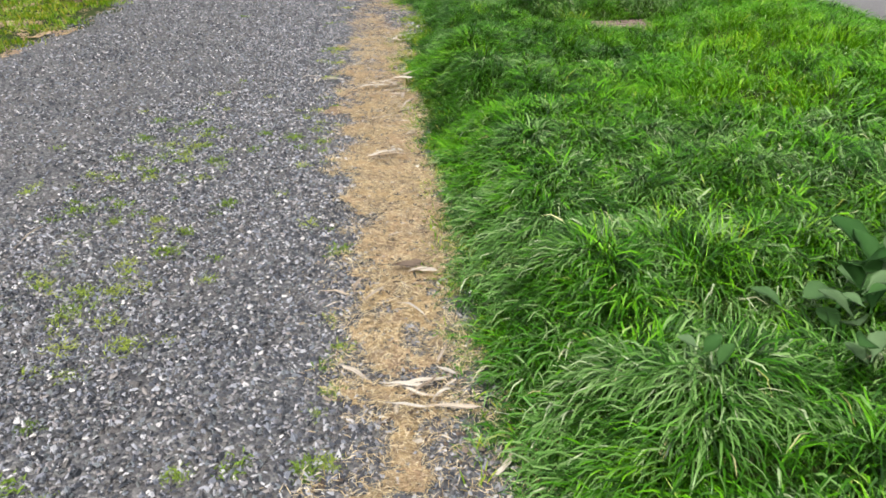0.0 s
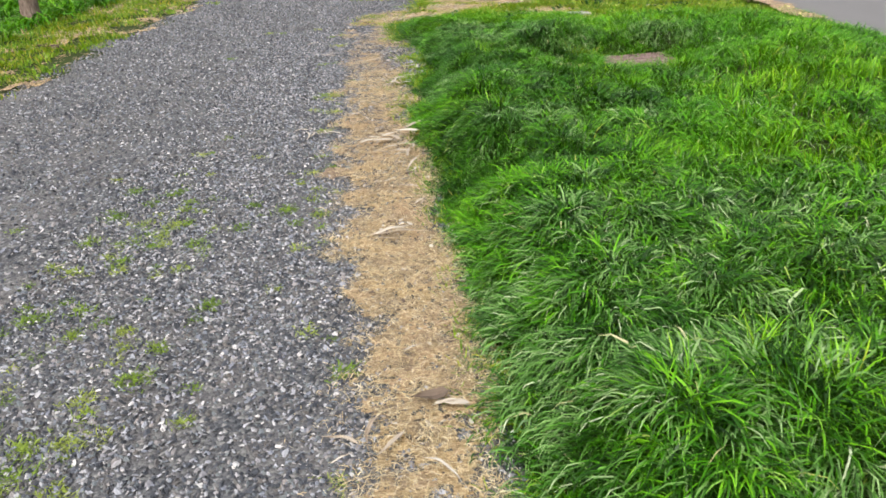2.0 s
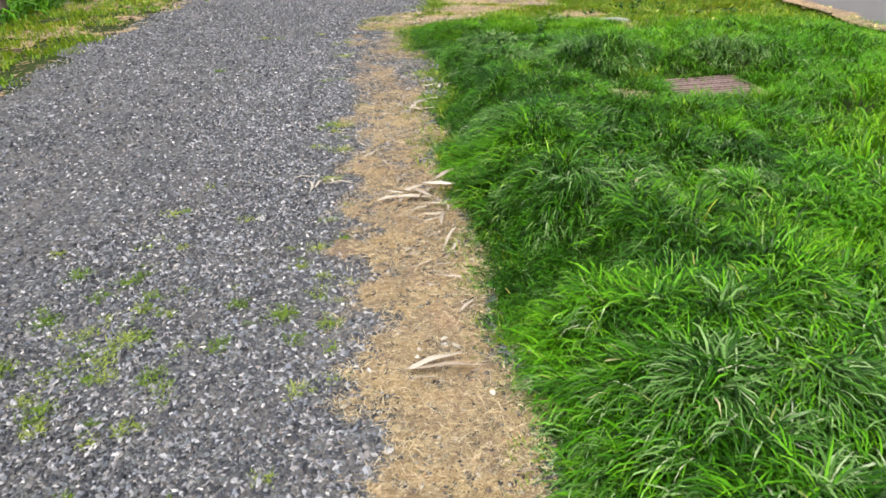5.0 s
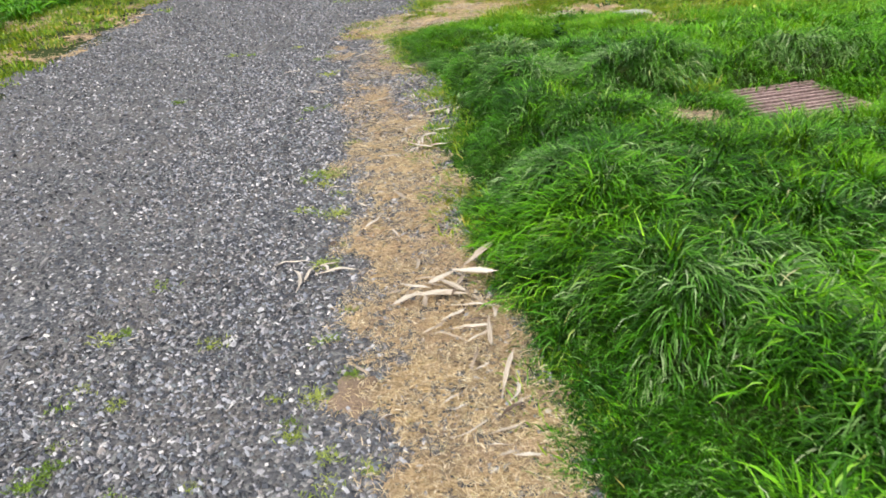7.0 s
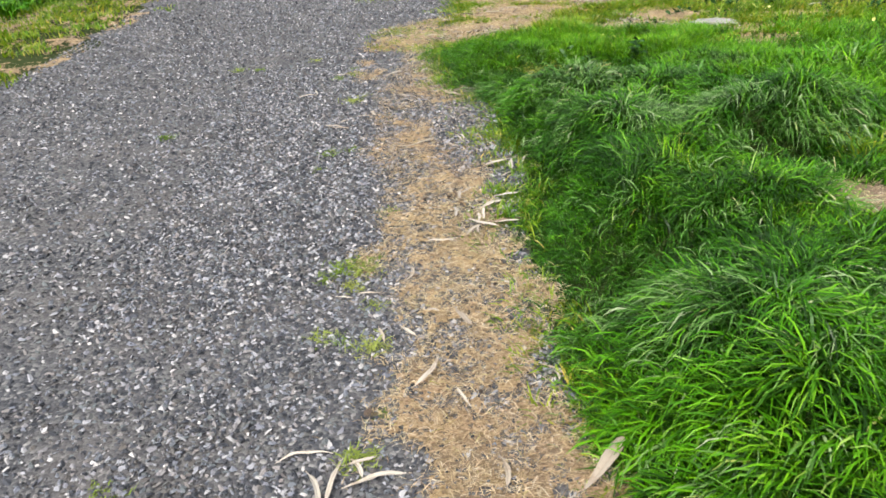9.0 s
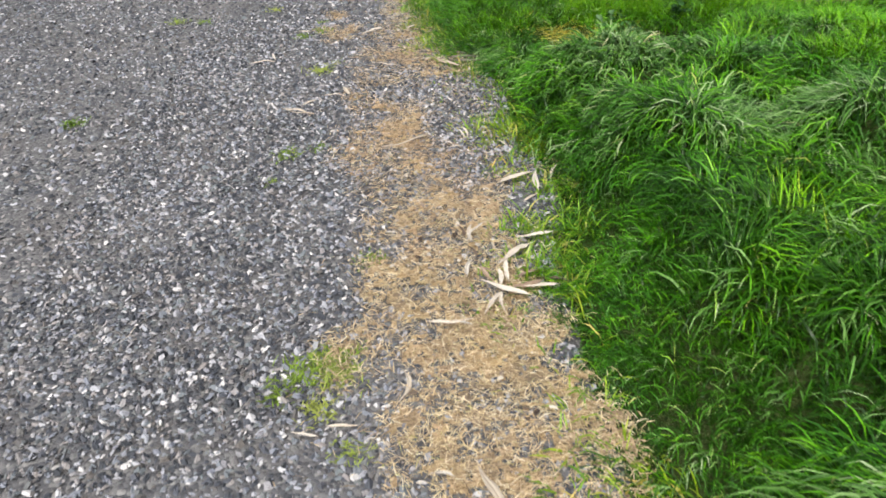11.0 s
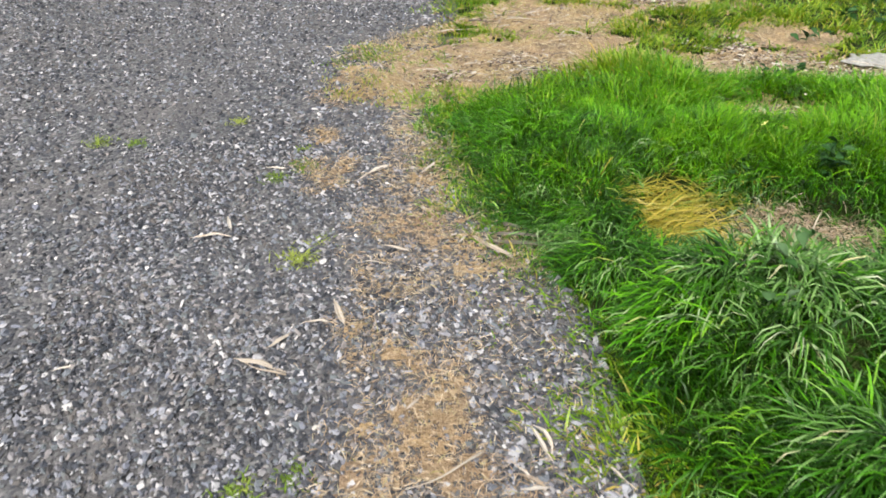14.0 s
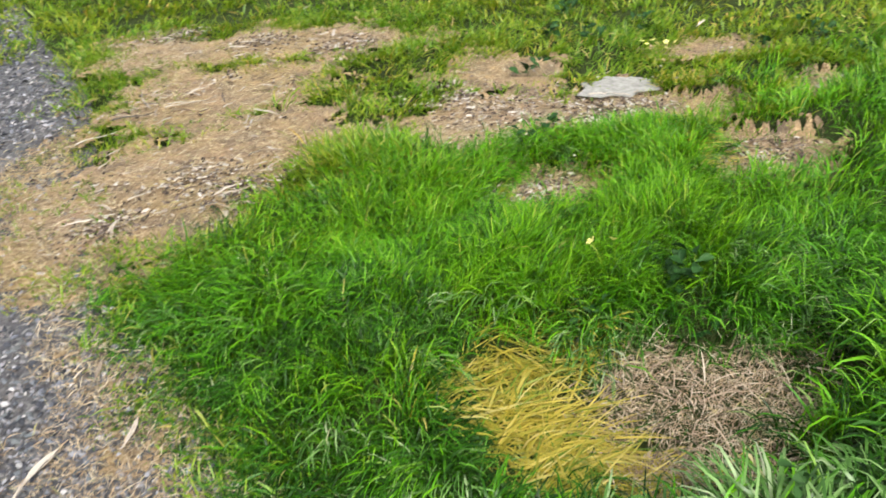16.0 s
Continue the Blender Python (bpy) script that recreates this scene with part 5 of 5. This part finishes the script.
def weeds(rows):
    for x, y in rows:
        ob = new("weed_tuft", WEEDS[int(rng.integers(4))])
        k = rng.uniform(0.7, 1.45)
        ob.matrix_world = pose(x, y, 0.0, 0, 0, rng.uniform(0, 360)) @ Matrix.Diagonal((k, k, k * 0.8, 1))
        tagged(ob, "small yellow-green weed tuft growing in gravel", "weed", "weeds in the gravel")


weeds([(-1.54, 4.54), (-1.76, 4.47), (-1.54, 4.28), (-1.65, 4.22), (-1.60, 3.91), (-1.82, 3.91), (-1.27, 4.11), (-1.15, 4.34), (-0.81, 4.09), (-0.95, 4.59), (-0.84, 4.75), (-0.76, 4.51), (-0.88, 4.41), (-1.37, 3.35), (-1.11, 6.73), (-0.95, 5.02), (-1.72, 3.62), (-1.70, 3.11), (-1.40, 2.37), (-1.38, 2.13), (-1.24, 2.10), (-1.43, 2.53), (-0.98, 2.31), (-1.31, 2.82), (-0.40, 2.16), (-0.40, 1.91), (-0.38, 1.67), (-0.59, 1.67), (-0.74, 1.64), (-1.24, 1.84), (-0.99, 2.95)])
weeds([(-0.96, 5.08), (-0.82, 4.82), (-0.89, 5.20), (-0.74, 4.70), (-0.77, 4.57), (-0.96, 4.66), (-1.54, 4.65), (-1.14, 4.68), (-1.54, 5.24), (-1.05, 6.69), (-1.00, 7.26), (-1.29, 8.56), (-1.32, 8.33), (-1.16, 8.61), (-1.06, 7.24), (-0.99, 7.25), (-1.15, 7.12), (-1.09, 7.19), (-1.30, 10.34), (-2.32, 9.02), (-1.39, 10.21), (-1.27, 10.28), (-1.29, 10.48), (-2.05, 10.62), (-2.23, 10.64), (-1.16, 9.69), (-1.23, 9.57), (-1.27, 8.58), (-1.39, 10.20), (-1.63, 10.82), (-1.42, 13.83), (-1.5, 13.7)])
extra = [(float(a), float(b)) for a, b in zip(rng.normal(-1.5, 0.35, 80), rng.normal(3.7, 1.0, 80)) if a < -0.9]
extra += [(float(a), float(b)) for a, b in zip(rng.normal(-1.55, 0.22, 34), rng.normal(4.3, 0.22, 34))]
weeds(extra)
weeds([(float(strip_edge(b) - abs(a)), float(b)) for a, b in zip(rng.normal(0, 0.12, 26), rng.uniform(1.6, 8.0, 26))])

# smears of brown earth
def earth(cx, cy, rx, ry, label):
    a = np.linspace(0, 2 * np.pi, 28, endpoint=False)
    v = [(cx, cy, float(height(cx, cy)) + 0.011)]
    for k, z in ((0.45, 0.008), (0.8, 0.003), (1.0, -0.012)):
        rr = k * (1 + 0.7 * (patchy(np.cos(a) * 2 + cx, np.sin(a) * 2, 0.7, 40) - 0.5))
        px, py = cx + rx * rr * np.cos(a), cy + ry * rr * np.sin(a)
        v += list(zip(px, py, height(px, py) + z + 0.004 * patchy(a, a, 0.3, 41)))
    f = [(0, 1 + i, 1 + (i + 1) % 28) for i in range(28)]
    for start in (1, 29):
        for i in range(28):
            j = (i + 1) % 28
            f += [(start + i, start + 28 + i, start + 28 + j), (start + i, start + 28 + j, start + j)]
    tagged(new("earth_patch", mesh_of("earth_patch", np.array(v), np.array(f), EARTH)), label, "earth", kind="stuff")


earth(-0.77, 5.20, 0.085, 0.14, "small smear of reddish brown earth on gravel")
earth(0.97, 7.26, 0.25, 0.16, "bare brown earth beside the rusty grate")

# ---- rusty grate in the grass ----
cx, cy, gw, gd, gturn = GRATE
grate = tagged(new("drain_grate"), "rusty brown iron drain grate set in long grass", "drain grate")
grate.matrix_world = pose(cx, cy, 0.105, 1.5, 0, gturn)


def box(name, w, d, h, mat, bevel=0.003):
    bm = bmesh.new()
    bmesh.ops.create_cube(bm, size=1)
    bmesh.ops.scale(bm, vec=(w, d, h), verts=bm.verts)
    bmesh.ops.bevel(bm, geom=bm.edges[:], offset=bevel, segments=1, affect="EDGES")
    me = bpy.data.meshes.new(name)
    bm.to_mesh(me)
    bm.free()
    me.materials.append(mat)
    return me


long_side, short_side = box("frame", gw + 0.06, 0.035, 0.05, RUST), box("frame", 0.035, gd - 0.01, 0.05, RUST)
for s in (-1, 1):
    part("frame", long_side, grate, m=pose(0, s * (gd / 2 + 0.012), 0))
    part("frame", short_side, grate, m=pose(s * (gw / 2 + 0.012), 0, 0))
wedge = [(-0.010, 0.016), (0.010, 0.016), (0.011, 0.012), (0.003, -0.016), (-0.003, -0.016), (-0.011, 0.012)]
ends = np.array([(k * (gw - 0.01) / 2, a, b) for k in (-1, 1) for a, b in wedge])
sides = [(i, (i + 1) % 6, 6 + (i + 1) % 6, 6 + i) for i in range(6)]
bar = mesh_of("bar", ends, np.array(sides + [(3, 2, 1, 0), (5, 4, 3, 0), (6, 7, 8, 9), (6, 9, 10, 11)]), RUST, False)
rod = box("cross_rod", 0.010, gd - 0.01, 0.010, RUST, 0.002)
for i in range(13):
    part("bar", bar, grate, m=pose(0, -gd / 2 + (i + 0.5) * gd / 13, 0.006 + rng.normal(0, 0.0015), 0, 0, rng.normal(0, 0.25)))
for i in range(7):
    part("cross_rod", rod, grate, m=pose(-gw / 2 + (i + 0.5) * gw / 7, 0, 0.008))
pit = box("pit", gw + 0.05, gd + 0.05, 0.02, SOIL)
part("pit_floor", pit, grate, "dark soil under the bars", pose(0, 0, -0.2))

# ---- a pale broken slab lying on the bare patch ----
bm = bmesh.new()
ring = [bm.verts.new((0.20 * (1 + 0.16 * math.sin(2.3 * i) + 0.1 * math.sin(5.1 * i)) * math.cos(i * 0.3925), 0.115 * (1 + 0.2 * math.cos(3.1 * i)) * math.sin(i * 0.3925), 0)) for i in range(16)]
face = bm.faces.new(ring)
up = bmesh.ops.extrude_face_region(bm, geom=[face])
bmesh.ops.translate(bm, vec=(0, 0, 0.012), verts=[q for q in up["geom"] if isinstance(q, bmesh.types.BMVert)])
bmesh.ops.recalc_face_normals(bm, faces=bm.faces)
bmesh.ops.bevel(bm, geom=bm.edges[:], offset=0.004, segments=1, affect="EDGES")
me = bpy.data.meshes.new("slab")
bm.to_mesh(me)
bm.free()
me.materials.append(CONCRETE)
slab = tagged(new("concrete_slab", me), "pale grey broken concrete piece on bare ground", "concrete slab")
slab.matrix_world = pose(1.74, 11.20, float(height(1.72, 11.27)) + 0.022, 1, 1, -15)


# ---- a tree on the far verge ----
def tube(points, radii, sides, mat):
    """A bent, tapering limb through the points."""
    v, f = [], []
    for q, (p, r) in enumerate(zip(points, radii)):
        way = (Vector(points[min(q + 1, len(points) - 1)]) - Vector(points[max(q - 1, 0)])).normalized()
        u = way.orthogonal().normalized()
        w = way.cross(u)
        for i in range(sides):
            a = 2 * math.pi * i / sides
            v.append(tuple(Vector(p) + (u * math.cos(a) + w * math.sin(a)) * r * (1 + 0.08 * math.sin(3 * a + 2 * q))))
    for q in range(len(points) - 1):
        for i in range(sides):
            j = (i + 1) % sides
            f.append((q * sides + i, q * sides + j, (q + 1) * sides + j, (q + 1) * sides + i))
    return mesh_of("limb", np.array(v), np.array(f), mat)


TRUNK, n, l, p = material("brown bark", 0.9, 0.2)
where = place(n)
stretch = n.new("ShaderNodeMapping")
stretch.inputs["Scale"].default_value = (1.0, 1.0, 0.2)
l.new(where, stretch.inputs["Vector"])
t = noise_node(n, l, 45, 6, stretch.outputs["Vector"])
r = ramp_node(n, [(0.32, (0.085, 0.06, 0.05)), (0.5, (0.19, 0.14, 0.115)), (0.7, (0.30, 0.24, 0.20))])
l.new(t.outputs["Fac"], r.inputs["Fac"])
l.new(r.outputs["Color"], p.inputs["Base Color"])
bumped(n, l, p, t.outputs["Fac"], 0.8, 0.02)
CROWN = blade_material("gum foliage", [(0.0, (0.03, 0.06, 0.025)), (0.5, (0.06, 0.10, 0.04)), (1.0, (0.11, 0.15, 0.07))], (0.9, 1.0, 0.9), 0.2, 0.5, 0.3)


def tree(x, y, rad, tall_by, many, label):
    z = float(height(x, y)) - 0.08
    ob = tagged(new("gum_tree"), label, "tree")
    ob.matrix_world = pose(x, y, z)
    spine = [(0.10 * math.sin(1.3 * q) * q / 6, 0.08 * math.sin(2.1 * q), tall_by * q / 7) for q in range(8)]
    part("trunk", tube(spine, [rad * (1.35 if q == 0 else 1.08 - 0.12 * q) for q in range(8)], 12, TRUNK), ob)
    lx, ly, lz = [], [], []
    for i in range(many):
        a, q = i * 2.4, 4 + i % 4
        p0 = Vector(spine[q])
        out = Vector((math.cos(a), math.sin(a), 0.75)) * tall_by * rng.uniform(0.16, 0.26)
        pts = [tuple(p0 + out * k + Vector((0, 0, 0.12 * math.sin(3 * k)))) for k in (0, 0.35, 0.7, 1.0)]
        part("limb", tube(pts, [rad * c for c in (0.42, 0.3, 0.2, 0.08)], 7, TRUNK), ob)
        for k in range(170):
            g = rng.normal(0, 1, 3) * tall_by * 0.055
            b = p0 + out * rng.uniform(0.55, 1.1)
            lx.append(b.x + g[0]); ly.append(b.y + g[1]); lz.append(b.z + 0.7 * g[2])
    c = len(lx)
    v, f = blades(np.array(lx), np.array(ly), np.array(lz), rng.uniform(0.10, 0.19, c), rng.uniform(0.022, 0.034, c), rng.uniform(0, 6.28, c), rng.uniform(80, 130, c), rng.uniform(130, 178, c), 3)
    part("crown", mesh_of("crown", v, f, CROWN), ob, "sparse hanging narrow gum leaves")


tree(-5.95, 12.2, 0.105, 6.5, 8, "gum tree with brown bark in tall verge grass")

# ---- broad-leaved weeds ----
def broad_leaf(wide, cup, mat=BROAD):
    """An oval leaf one metre long from its stalk at the origin, arching out along x."""
    s = np.linspace(0, 1, 9)
    half = np.where(s < 0.22, 0.018, wide * np.sin(np.pi * ((s - 0.22) / 0.78).clip(0, 1) ** 0.75) ** 0.7 * 0.5 + 0.01)
    rise = 0.75 * s - 0.45 * s ** 2 + 0.012 * np.sin(22 * s)
    rows = [np.stack([s * 0.9, half * o, rise + cup * half * abs(o) + 0.02 * np.sin(9 * s + 3 * o) * (abs(o) > 0.9)], -1) for o in (-1, -0.5, 0, 0.5, 1)]
    top = np.stack(rows, 1)
    v = np.concatenate([top.reshape(-1, 3), (top - np.array([0, 0, 0.012])).reshape(-1, 3)])
    g, k = grid_faces(9, 5), 45
    rim = [(i * 5, i * 5 + 5, k + i * 5 + 5, k + i * 5) for i in range(8)] + [(i * 5 + 4, k + i * 5 + 4, k + i * 5 + 9, i * 5 + 9) for i in range(8)]
    return mesh_of("leaf", v, np.concatenate([g[:, ::-1], g + k, np.array(rim)]), mat)


OVALS = [broad_leaf(0.46, 0.25), broad_leaf(0.54, 0.12), broad_leaf(0.38, 0.4)]
DARK_OVALS = [broad_leaf(0.46, 0.25, DARK_BROAD), broad_leaf(0.56, 0.12, DARK_BROAD), broad_leaf(0.38, 0.4, DARK_BROAD)]


def plant(x, y, many, size, tall_by, label, kinds=OVALS):
    ob = tagged(new("broadleaf_weed"), label, "weed", "broad-leaved weeds")
    ob.matrix_world = pose(x, y, float(height(x, y)) + tall_by * 0.5)
    for i in range(many):
        k = size * rng.uniform(0.7, 1.2)
        part("leaf", kinds[i % 3], ob, m=pose(rng.normal(0, size * 0.4), rng.normal(0, size * 0.4), tall_by * rng.uniform(-0.4, 0.6), rng.normal(0, 20), rng.uniform(-35, 18), i * 137.5 + rng.normal(0, 15)) @ Matrix.Scale(k, 4))


DOCK = "grey-green broad-leaved weed growing among long grass"
plant(1.20, 2.02, 16, 0.14, 0.22, DOCK)
plant(1.37, 2.07, 18, 0.16, 0.2, DOCK)
plant(1.14, 1.78, 7, 0.10, 0.24, DOCK)
plant(0.66, 1.70, 4, 0.07, 0.12, DOCK)
plant(0.07, 8.83, 9, 0.055, 0.22, "blue-green broad-leaved weed rosette in long grass")
plant(0.22, 9.08, 5, 0.045, 0.14, "blue-green broad-leaved weed rosette in long grass")
plant(0.70, 9.79, 26, 0.06, 0.15, "dark broad-leaved weed beside a dead patch", DARK_OVALS)
plant(0.63, 9.66, 6, 0.05, 0.06, "dark broad-leaved weed beside a dead patch", DARK_OVALS)
for x, y, size in ((0.42, 9.84, 0.06), (0.95, 10.86, 0.08), (1.12, 10.92, 0.06), (1.55, 11.62, 0.09), (2.1, 11.85, 0.1), (2.42, 11.75, 0.09), (2.65, 11.15, 0.07), (2.95, 11.0, 0.07), (3.1, 11.2, 0.08), (2.9, 10.75, 0.07), (1.95, 12.0, 0.08), (2.3, 12.3, 0.09)):
    plant(x, y, 10, size * 0.8, 0.07, "dark green low broad-leaved weed among short grass", DARK_OVALS)


# ---- yellow flowers ----
def petals():
    s = 5
    v, f = [], []
    for i in range(s):
        t = i * 2 * np.pi / s
        c, q = math.cos(t), math.sin(t)
        b = len(v)
        for u, w, z in ((0.0, 0.0, 0.0), (0.45, 0.28, 0.28), (1.0, 0.34, 0.5), (1.08, 0.0, 0.46), (1.0, -0.34, 0.5), (0.45, -0.28, 0.28)):
            v.append((u * c - w * q, u * q + w * c, z))
        f += [(b, b + 5, b + 1), (b + 1, b + 5, b + 4), (b + 1, b + 4, b + 2), (b + 2, b + 4, b + 3)]
    return mesh_of("blossom", np.array(v), np.array(f), PETAL)


BLOSSOM = petals()
STEM = twig_mesh("stem", SHORT, 0.05, 0.008)


def flower(x, y, tall_by, heads):
    ob = tagged(new("yellow_flower"), "pale yellow wildflower on thin green stems", "flower", "yellow flowers")
    ob.matrix_world = pose(x, y, float(height(x, y)) - 0.01)
    tall_by = max(0.05, tall_by - float(height(x, y)))
    for i in range(heads):
        ax, ay, h = rng.normal(0, 0.045), rng.normal(0, 0.035), tall_by * rng.uniform(0.8, 1.1)
        stem = part("stem", STEM, ob)
        way = Vector((ax, ay, h))
        stem.matrix_local = Matrix.Translation(way / 2) @ way.to_track_quat("X", "Z").to_matrix().to_4x4() @ Matrix.Diagonal((way.length, 0.22, 0.22, 1))
        part("blossom", BLOSSOM, ob, m=pose(ax, ay, h, rng.normal(0, 30), rng.normal(0, 30), rng.uniform(0, 72)) @ Matrix.Scale(0.014, 4))


for x, y, tall_by, heads in ((0.59, 9.96, 0.26, 2), (2.2, 11.42, 0.11, 7), (3.3, 11.1, 0.12, 3), (2.6, 10.2, 0.20, 1), (4.16, 10.55, 0.14, 5), (4.05, 9.8, 0.15, 4), (4.3, 11.4, 0.12, 3)):
    flower(x, y, tall_by, heads)

# ---- larger single stones of the track ----
PEBBLES = []
for i in range(10):
    q = SHAPES[i] * np.array([1, 1, 0.8]) * 0.5
    tri = np.concatenate([STONE_TRIS, [(2, 1, 0), (3, 2, 0), (4, 3, 0)]])
    PEBBLES.append(mesh_of("stone", q, tri, LOOSE, False))
x, y = scatter(-1.7, -0.2, 8.0, 9.7, 700, lambda x, y: on_gravel(x, y) * np.where(x > -0.95, 1.0, 0.18))
for i in range(min(200, len(x))):
    k = 0.024 + 0.03 * rng.beta(1.5, 3)
    part("stone", PEBBLES[i % 10], road, m=pose(x[i], y[i], 0.004, rng.normal(0, 12), rng.normal(0, 12), rng.uniform(0, 360)) @ Matrix.Diagonal((k, k, k * rng.uniform(0.6, 1.0), 1)))
x, y = scatter(-1.6, -0.35, 1.5, 8.0, 16, lambda x, y: on_gravel(x, y))
for i in range(min(100, len(x))):
    k = 0.024 + 0.02 * rng.beta(1.5, 3)
    part("stone", PEBBLES[i % 10], road, m=pose(x[i], y[i], 0.004, rng.normal(0, 12), rng.normal(0, 12), rng.uniform(0, 360)) @ Matrix.Diagonal((k, k, k * rng.uniform(0.6, 1.0), 1)))
